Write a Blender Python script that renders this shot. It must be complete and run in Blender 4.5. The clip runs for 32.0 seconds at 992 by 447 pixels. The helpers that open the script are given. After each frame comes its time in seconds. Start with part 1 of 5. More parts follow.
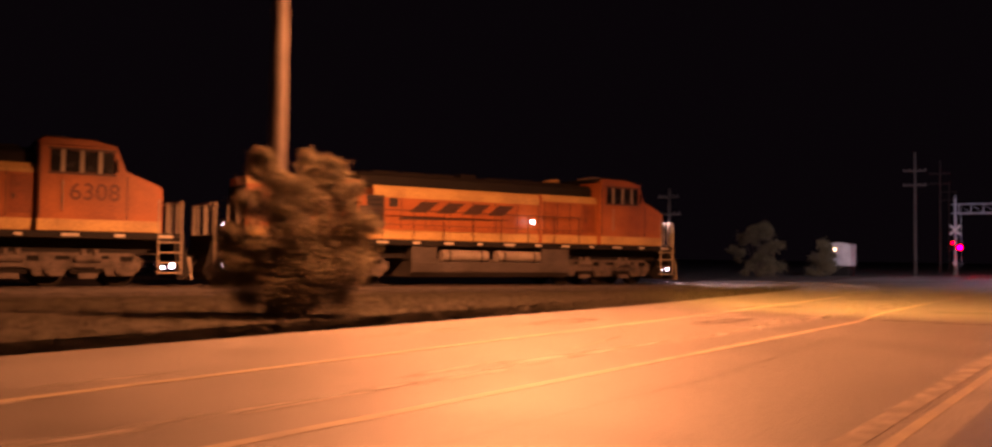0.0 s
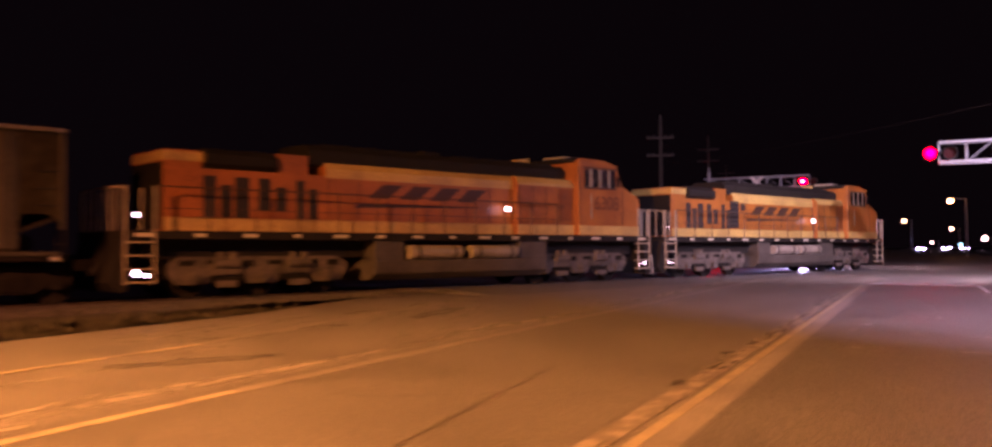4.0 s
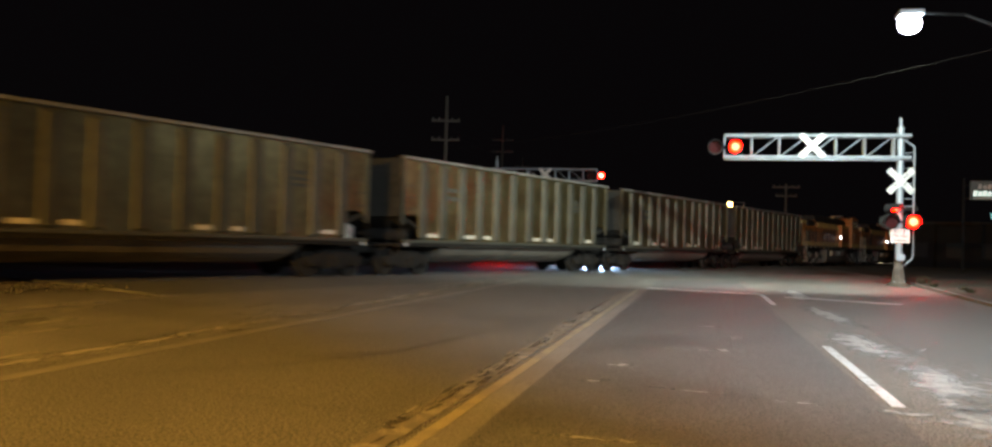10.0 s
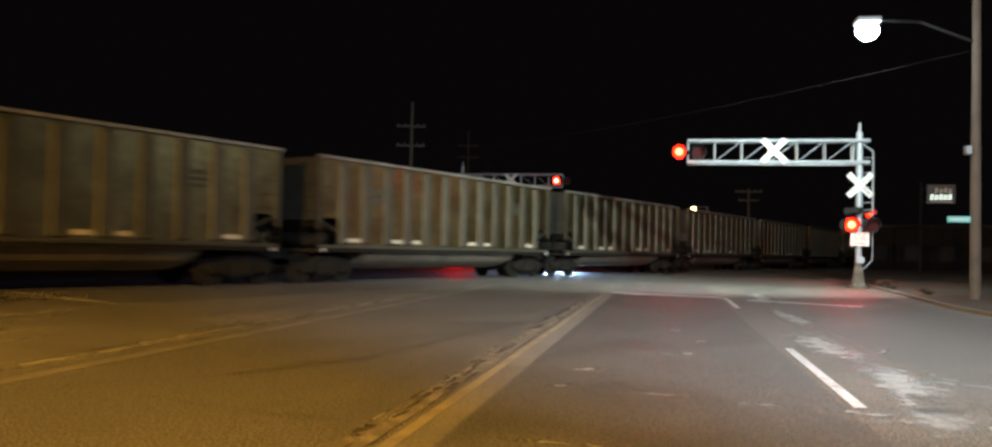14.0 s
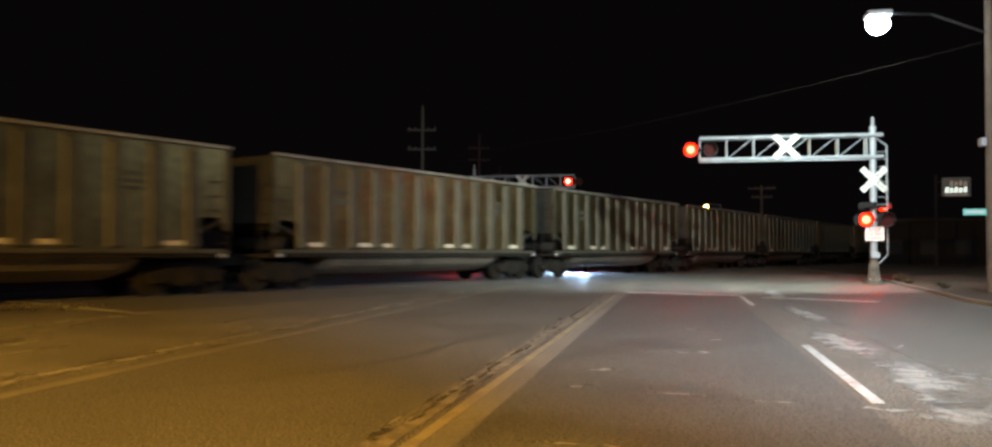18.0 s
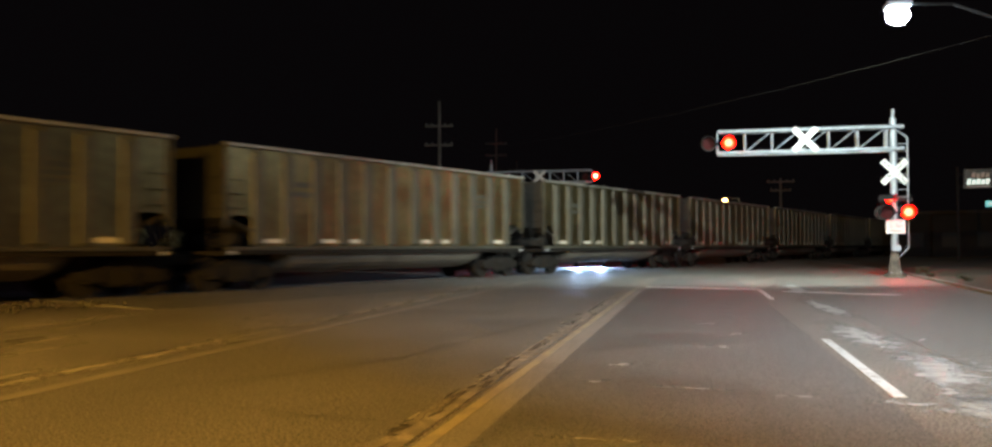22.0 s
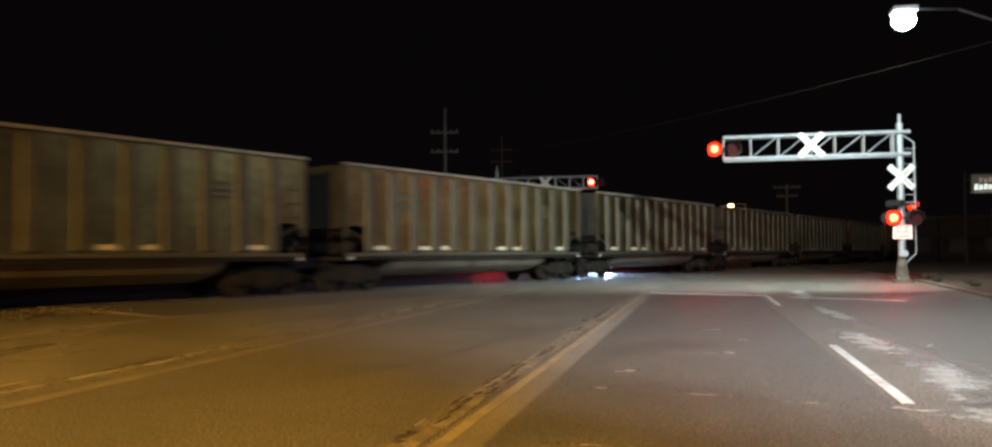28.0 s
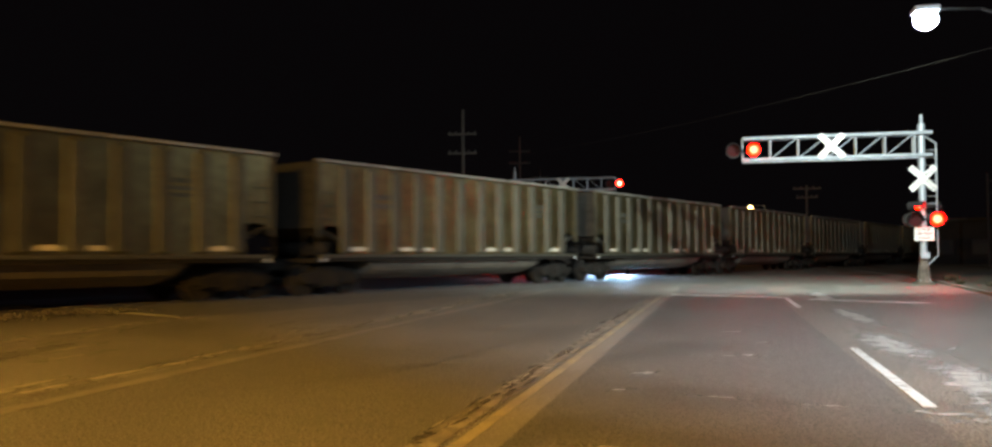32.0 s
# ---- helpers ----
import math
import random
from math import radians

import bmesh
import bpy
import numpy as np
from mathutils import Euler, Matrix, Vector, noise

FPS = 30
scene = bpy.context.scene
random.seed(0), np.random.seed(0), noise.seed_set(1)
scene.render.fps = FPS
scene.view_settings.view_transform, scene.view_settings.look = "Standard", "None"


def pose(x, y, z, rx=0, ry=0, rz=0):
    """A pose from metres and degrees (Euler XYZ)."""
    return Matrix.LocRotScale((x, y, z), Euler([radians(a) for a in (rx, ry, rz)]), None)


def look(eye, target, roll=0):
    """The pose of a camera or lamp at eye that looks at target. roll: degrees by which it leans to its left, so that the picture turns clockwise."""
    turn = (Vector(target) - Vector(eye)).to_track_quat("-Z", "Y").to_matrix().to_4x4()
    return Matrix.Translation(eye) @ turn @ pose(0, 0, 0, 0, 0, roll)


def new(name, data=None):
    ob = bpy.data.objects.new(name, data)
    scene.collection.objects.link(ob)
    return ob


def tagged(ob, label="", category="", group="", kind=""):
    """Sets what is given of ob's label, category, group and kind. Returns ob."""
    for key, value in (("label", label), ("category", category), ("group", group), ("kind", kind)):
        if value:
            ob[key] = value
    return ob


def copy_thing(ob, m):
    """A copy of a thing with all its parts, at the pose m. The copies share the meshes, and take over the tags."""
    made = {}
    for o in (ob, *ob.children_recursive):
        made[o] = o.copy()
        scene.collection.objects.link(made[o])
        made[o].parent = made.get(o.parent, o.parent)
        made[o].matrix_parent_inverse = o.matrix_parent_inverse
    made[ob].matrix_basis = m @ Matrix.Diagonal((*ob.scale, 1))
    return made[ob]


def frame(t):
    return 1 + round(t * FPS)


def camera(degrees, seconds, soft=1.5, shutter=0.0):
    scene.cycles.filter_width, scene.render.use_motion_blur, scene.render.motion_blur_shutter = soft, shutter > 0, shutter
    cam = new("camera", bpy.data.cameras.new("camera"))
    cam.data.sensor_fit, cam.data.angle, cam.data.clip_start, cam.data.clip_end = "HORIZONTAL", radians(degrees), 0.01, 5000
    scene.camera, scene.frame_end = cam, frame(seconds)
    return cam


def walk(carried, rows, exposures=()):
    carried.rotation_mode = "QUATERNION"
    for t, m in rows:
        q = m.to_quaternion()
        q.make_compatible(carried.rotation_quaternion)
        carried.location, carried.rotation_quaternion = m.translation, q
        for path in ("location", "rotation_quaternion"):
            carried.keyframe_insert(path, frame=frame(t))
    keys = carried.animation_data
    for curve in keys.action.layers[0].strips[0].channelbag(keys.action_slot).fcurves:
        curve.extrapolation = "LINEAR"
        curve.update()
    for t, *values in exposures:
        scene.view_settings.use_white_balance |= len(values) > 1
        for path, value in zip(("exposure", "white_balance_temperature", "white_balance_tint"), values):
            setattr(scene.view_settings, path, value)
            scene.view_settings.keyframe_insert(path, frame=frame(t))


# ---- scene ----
cam = camera(58.5, 32.0, soft=2.5, shutter=0.95)
# seconds, x, y, z, pitch, roll, yaw: driven up to the crossing, then held by hand in the standing car
PATH = [
    (0.0, -0.267, -29.252, 1.26, 2.11, -0.75, 36.27),
    (0.5, -0.256, -25.728, 1.26, 2.15, -0.96, 35.47),
    (1.0, -0.228, -22.238, 1.26, 2.22, -0.79, 33.62),
    (1.5, -0.165, -18.818, 1.26, 1.75, -1.57, 31.08),
    (2.0, -0.101, -15.434, 1.26, 2.14, -0.36, 30.25),
    (2.5, -0.035, -12.818, 1.26, 2.13, -0.2, 29.26),
    (3.0, 0.009, -10.5, 1.26, 1.62, -0.47, 28.29),
    (3.5, -0.007, -8.189, 1.26, 1.78, -0.01, 27.73),
    (4.0, -0.014, -6.234, 1.26, 1.71, 0.44, 25.44),
    (4.5, -0.024, -4.712, 1.26, 1.49, 0.23, 24.22),
    (6.5, -0.025, -1.759, 1.26, 1.8, 0.33, 17.38),
    (7.0, -0.027, -1.18, 1.26, 1.86, -0.45, 14.69),
    (7.5, -0.027, -0.749, 1.26, 1.64, -0.93, 14.27),
    (8.0, -0.022, -0.425, 1.26, 1.38, -1.45, 13.95),
    (8.5, -0.011, -0.201, 1.26, 1.33, -1.72, 13.54),
    (9.0, 0, 0, 1.26, 1.37, -1.64, 13.51),
    (9.5, 0, 0, 1.26, 1.17, -1.82, 13.36),
    (10.0, 0, 0, 1.26, 1.19, -1.57, 12.89),
    (10.5, 0, 0, 1.26, 1.19, -1.49, 12.64),
    (11.0, 0, 0, 1.26, 1.12, -1.33, 12.42),
    (11.5, 0, 0, 1.26, 1.12, -1.32, 11.98),
    (12.0, 0, 0, 1.26, 1.18, -1.18, 11.69),
    (12.5, 0, 0, 1.26, 1.28, -1.31, 11.32),
    (13.0, 0, 0, 1.26, 1.45, -1.39, 11.06),
    (13.5, 0, 0, 1.26, 1.59, -1.31, 10.77),
    (14.0, 0, 0, 1.26, 1.6, -1.2, 10.7),
    (14.5, 0, 0, 1.26, 1.68, -0.75, 10.84),
    (16.5, 0, 0, 1.26, 1.93, -0.1, 11.39),
    (17.0, 0, 0, 1.26, 1.81, -0.08, 11.39),
    (17.5, 0, 0, 1.26, 1.76, -0.1, 11.51),
    (18.0, 0, 0, 1.26, 1.72, -0.09, 11.54),
    (18.5, 0, 0, 1.26, 1.59, -0.15, 11.5),
    (19.0, 0, 0, 1.26, 1.55, -0.04, 11.4),
    (19.5, 0, 0, 1.26, 1.46, 0.04, 11.56),
    (20.0, 0, 0, 1.26, 1.4, 0.1, 11.66),
    (20.5, 0, 0, 1.26, 1.34, 0.17, 11.88),
    (21.0, 0, 0, 1.26, 1.35, 0.19, 12.14),
    (21.5, 0, 0, 1.26, 1.36, 0.17, 12.46),
    (22.0, 0, 0, 1.26, 1.43, 0.29, 12.68),
    (22.5, 0, 0, 1.26, 1.47, 0.18, 12.83),
    (23.0, 0, 0, 1.26, 1.54, 0.22, 12.88),
    (23.5, 0, 0, 1.26, 1.61, 0.25, 12.98),
    (24.0, 0, 0, 1.26, 1.69, 0.28, 12.98),
    (24.5, 0, 0, 1.26, 1.76, 0.29, 12.77),
    (26.5, 0, 0, 1.26, 1.83, 0.31, 12.65),
    (27.0, 0, 0, 1.26, 1.89, 0.34, 12.79),
    (27.5, 0, 0, 1.26, 1.9, 0.45, 12.91),
    (28.0, 0, 0, 1.26, 1.84, 0.41, 13.06),
    (28.5, 0, 0, 1.26, 1.86, 0.43, 13.18),
    (29.0, 0, 0, 1.26, 1.89, 0.4, 13.36),
    (29.5, 0, 0, 1.26, 2.04, 0.54, 13.5),
    (30.0, 0, 0, 1.26, 2.04, 0.46, 13.65),
    (30.5, 0, 0, 1.26, 1.99, 0.43, 13.6),
    (31.0, 0, 0, 1.26, 2.0, 0.39, 13.73),
    (31.5, 0, 0, 1.26, 1.98, 0.38, 13.84),
    (32.0, 0, 0, 1.26, 1.94, 0.34, 14.21),
]
EXPOSURE = [(0.0, 0.05, 6700, 68), (1.0, -0.25, 6600, 70), (2.0, -0.2, 6800, 70), (3.0, -0.2, 6800, 84), (4.0, 0.0, 7000, 92), (4.6, 0.15, 6500, 6), (32.0, 0.2, 6500, 6)]
walk(cam, [(t, pose(x, y, z, 90 + p, r, w)) for t, x, y, z, p, r, w in PATH], EXPOSURE)

# ---- light ----
world = bpy.data.worlds.new("night_sky")
scene.world = world
world.use_nodes = True
world.node_tree.nodes["Background"].inputs[0].default_value = (0.55, 0.42, 0.5, 1)
world.node_tree.nodes["Background"].inputs[1].default_value = 0.0035


def lamp(name, kind, place, target, color, watts, size=0.1, angle=0, blend=0.4):
    data = bpy.data.lights.new(name, kind)
    data.color, data.energy = color, watts
    if kind == "SPOT":
        data.spot_size, data.spot_blend, data.shadow_soft_size = radians(angle), blend, size
    elif kind == "POINT":
        data.shadow_soft_size = size
    ob = new(name, data)
    ob.matrix_basis = look(place, target)
    return ob


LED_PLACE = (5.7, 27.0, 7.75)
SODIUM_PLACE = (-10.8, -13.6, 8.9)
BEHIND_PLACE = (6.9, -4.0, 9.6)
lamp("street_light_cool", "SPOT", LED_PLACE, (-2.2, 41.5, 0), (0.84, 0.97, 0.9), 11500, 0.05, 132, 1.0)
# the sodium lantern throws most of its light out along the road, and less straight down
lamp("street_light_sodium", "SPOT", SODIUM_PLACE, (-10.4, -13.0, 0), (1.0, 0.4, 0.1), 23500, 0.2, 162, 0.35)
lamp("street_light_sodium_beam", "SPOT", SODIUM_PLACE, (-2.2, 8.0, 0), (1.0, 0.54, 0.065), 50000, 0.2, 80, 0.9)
# unseen fill lamp added behind the camera to brighten the right lanes
lamp("fill_light_behind", "SPOT", BEHIND_PLACE, (4.2, 24.0, 0), (0.82, 0.94, 1.08), 40000, 0.2, 68, 1.0)


# ---- materials ----
def mat(name, base, rough=0.7, metal=0.0, var=0.25, scale=3.0, fine=60.0, bump=0.15, dirt=None, spec=0.5, dirt_amount=0.5, speck=0.0, vary=0.0):
    """Base colour broken up at two scales, with fine relief."""
    m = bpy.data.materials.new(name)
    m.use_nodes = True
    nt, n = m.node_tree, m.node_tree.nodes
    b = n["Principled BSDF"]
    b.inputs["Metallic"].default_value = metal
    b.inputs["Specular IOR Level"].default_value = spec
    tc = n.new("ShaderNodeTexCoord")
    big, small = n.new("ShaderNodeTexNoise"), n.new("ShaderNodeTexNoise")
    big.inputs["Scale"].default_value, big.inputs["Detail"].default_value = scale, 6
    small.inputs["Scale"].default_value, small.inputs["Detail"].default_value = fine, 4
    for t in (big, small):
        nt.links.new(tc.outputs["Object"], t.inputs["Vector"])
    ramp = n.new("ShaderNodeValToRGB")
    d = dirt or tuple(v * (1 - var) for v in base)
    ramp.color_ramp.elements[0].color = (*d, 1)
    ramp.color_ramp.elements[1].color = (*base, 1)
    ramp.color_ramp.elements[0].position = 0.25 + 0.2 * dirt_amount - 0.1
    ramp.color_ramp.elements[1].position = 0.45 + 0.25 * dirt_amount
    nt.links.new(big.outputs["Fac"], ramp.inputs["Fac"])
    mix = n.new("ShaderNodeMix")
    mix.data_type, mix.blend_type = "RGBA", "OVERLAY"
    mix.inputs["Factor"].default_value = min(1.0, 0.35 + var)
    nt.links.new(ramp.outputs["Color"], mix.inputs["A"])
    grain = n.new("ShaderNodeMapRange")
    grain.inputs["From Min"].default_value, grain.inputs["From Max"].default_value = 0.42 * speck, 1 - 0.42 * speck
    nt.links.new(small.outputs["Fac"], grain.inputs["Value"])
    nt.links.new(grain.outputs["Result"], mix.inputs["B"])
    if vary:
        info, span, hsv = n.new("ShaderNodeObjectInfo"), n.new("ShaderNodeMapRange"), n.new("ShaderNodeHueSaturation")
        span.inputs["To Min"].default_value, span.inputs["To Max"].default_value = 1 - vary, 1 + vary
        nt.links.new(info.outputs["Random"], span.inputs["Value"])
        nt.links.new(span.outputs["Result"], hsv.inputs["Value"])
        nt.links.new(mix.outputs["Result"], hsv.inputs["Color"])
        nt.links.new(hsv.outputs["Color"], b.inputs["Base Color"])
    else:
        nt.links.new(mix.outputs["Result"], b.inputs["Base Color"])
    rr = n.new("ShaderNodeMapRange")
    rr.inputs["To Min"].default_value, rr.inputs["To Max"].default_value = max(0.03, rough - 0.15), min(1, rough + 0.15)
    nt.links.new(big.outputs["Fac"], rr.inputs["Value"])
    nt.links.new(rr.outputs["Result"], b.inputs["Roughness"])
    bp = n.new("ShaderNodeBump")
    bp.inputs["Strength"].default_value, bp.inputs["Distance"].default_value = bump, 0.02
    nt.links.new(small.outputs["Fac"], bp.inputs["Height"])
    nt.links.new(bp.outputs["Normal"], b.inputs["Normal"])
    return m


def glow(name, color, strength):
    m = bpy.data.materials.new(name)
    m.use_nodes = True
    b = m.node_tree.nodes["Principled BSDF"]
    b.inputs["Base Color"].default_value = (*[min(1, v) for v in color], 1)
    b.inputs["Emission Color"].default_value = (*color, 1)
    b.inputs["Emission Strength"].default_value = strength
    return m


def worn(name, paint, under, cover=0.5, scale=9.0, rough=0.6):
    """Road paint worn through to the surface below."""
    m = mat(name, paint, rough, var=0.2, scale=2.0, fine=50, bump=0.2)
    nt, n = m.node_tree, m.node_tree.nodes
    b = n["Principled BSDF"]
    old = b.inputs["Base Color"].links[0].from_socket
    tc, no, rm, mx = n.new("ShaderNodeTexCoord"), n.new("ShaderNodeTexNoise"), n.new("ShaderNodeValToRGB"), n.new("ShaderNodeMix")
    no.inputs["Scale"].default_value, no.inputs["Detail"].default_value, no.inputs["Roughness"].default_value = scale, 8, 0.7
    nt.links.new(tc.outputs["Object"], no.inputs["Vector"])
    nt.links.new(no.outputs["Fac"], rm.inputs["Fac"])
    rm.color_ramp.elements[0].position, rm.color_ramp.elements[1].position = 0.62 - cover * 0.3, 0.72 - cover * 0.3
    mx.data_type = "RGBA"
    mx.inputs["A"].default_value = (*under, 1)
    nt.links.new(rm.outputs["Color"], mx.inputs["Factor"])
    nt.links.new(old, mx.inputs["B"])
    nt.links.new(mx.outputs["Result"], b.inputs["Base Color"])
    return m


def smeared(name, color, rough=0.5, cover=0.5, scale=4.0, gloss=0.5):
    """A thin film on the road that thins out unevenly towards its edges."""
    m = mat(name, color, rough, var=0.3, scale=3.0, fine=60, bump=0.2, speck=0.7, spec=gloss)
    nt, n = m.node_tree, m.node_tree.nodes
    tc, far, no = n.new("ShaderNodeTexCoord"), n.new("ShaderNodeVectorMath"), n.new("ShaderNodeTexNoise")
    mid, cut = n.new("ShaderNodeVectorMath"), n.new("ShaderNodeMapRange")
    mid.operation, far.operation = "MULTIPLY_ADD", "LENGTH"
    mid.inputs[1].default_value, mid.inputs[2].default_value = (2, 2, 0), (-1, -1, 0)
    nt.links.new(tc.outputs["Generated"], mid.inputs[0])
    nt.links.new(mid.outputs["Vector"], far.inputs[0])
    no.inputs["Scale"].default_value, no.inputs["Detail"].default_value, no.inputs["Roughness"].default_value = scale, 7, 0.65
    geo = n.new("ShaderNodeNewGeometry")
    nt.links.new(geo.outputs["Position"], no.inputs["Vector"])
    mix = n.new("ShaderNodeMath")
    mix.operation = "MULTIPLY_ADD"
    mix.inputs[1].default_value = -0.45
    nt.links.new(far.outputs["Value"], mix.inputs[0])
    nt.links.new(no.outputs["Fac"], mix.inputs[2])
    cut.inputs["From Min"].default_value, cut.inputs["From Max"].default_value = 0.42 - 0.3 * cover, 0.62 - 0.3 * cover
    nt.links.new(mix.outputs["Value"], cut.inputs["Value"])
    nt.links.new(cut.outputs["Result"], n["Principled BSDF"].inputs["Alpha"])
    return m


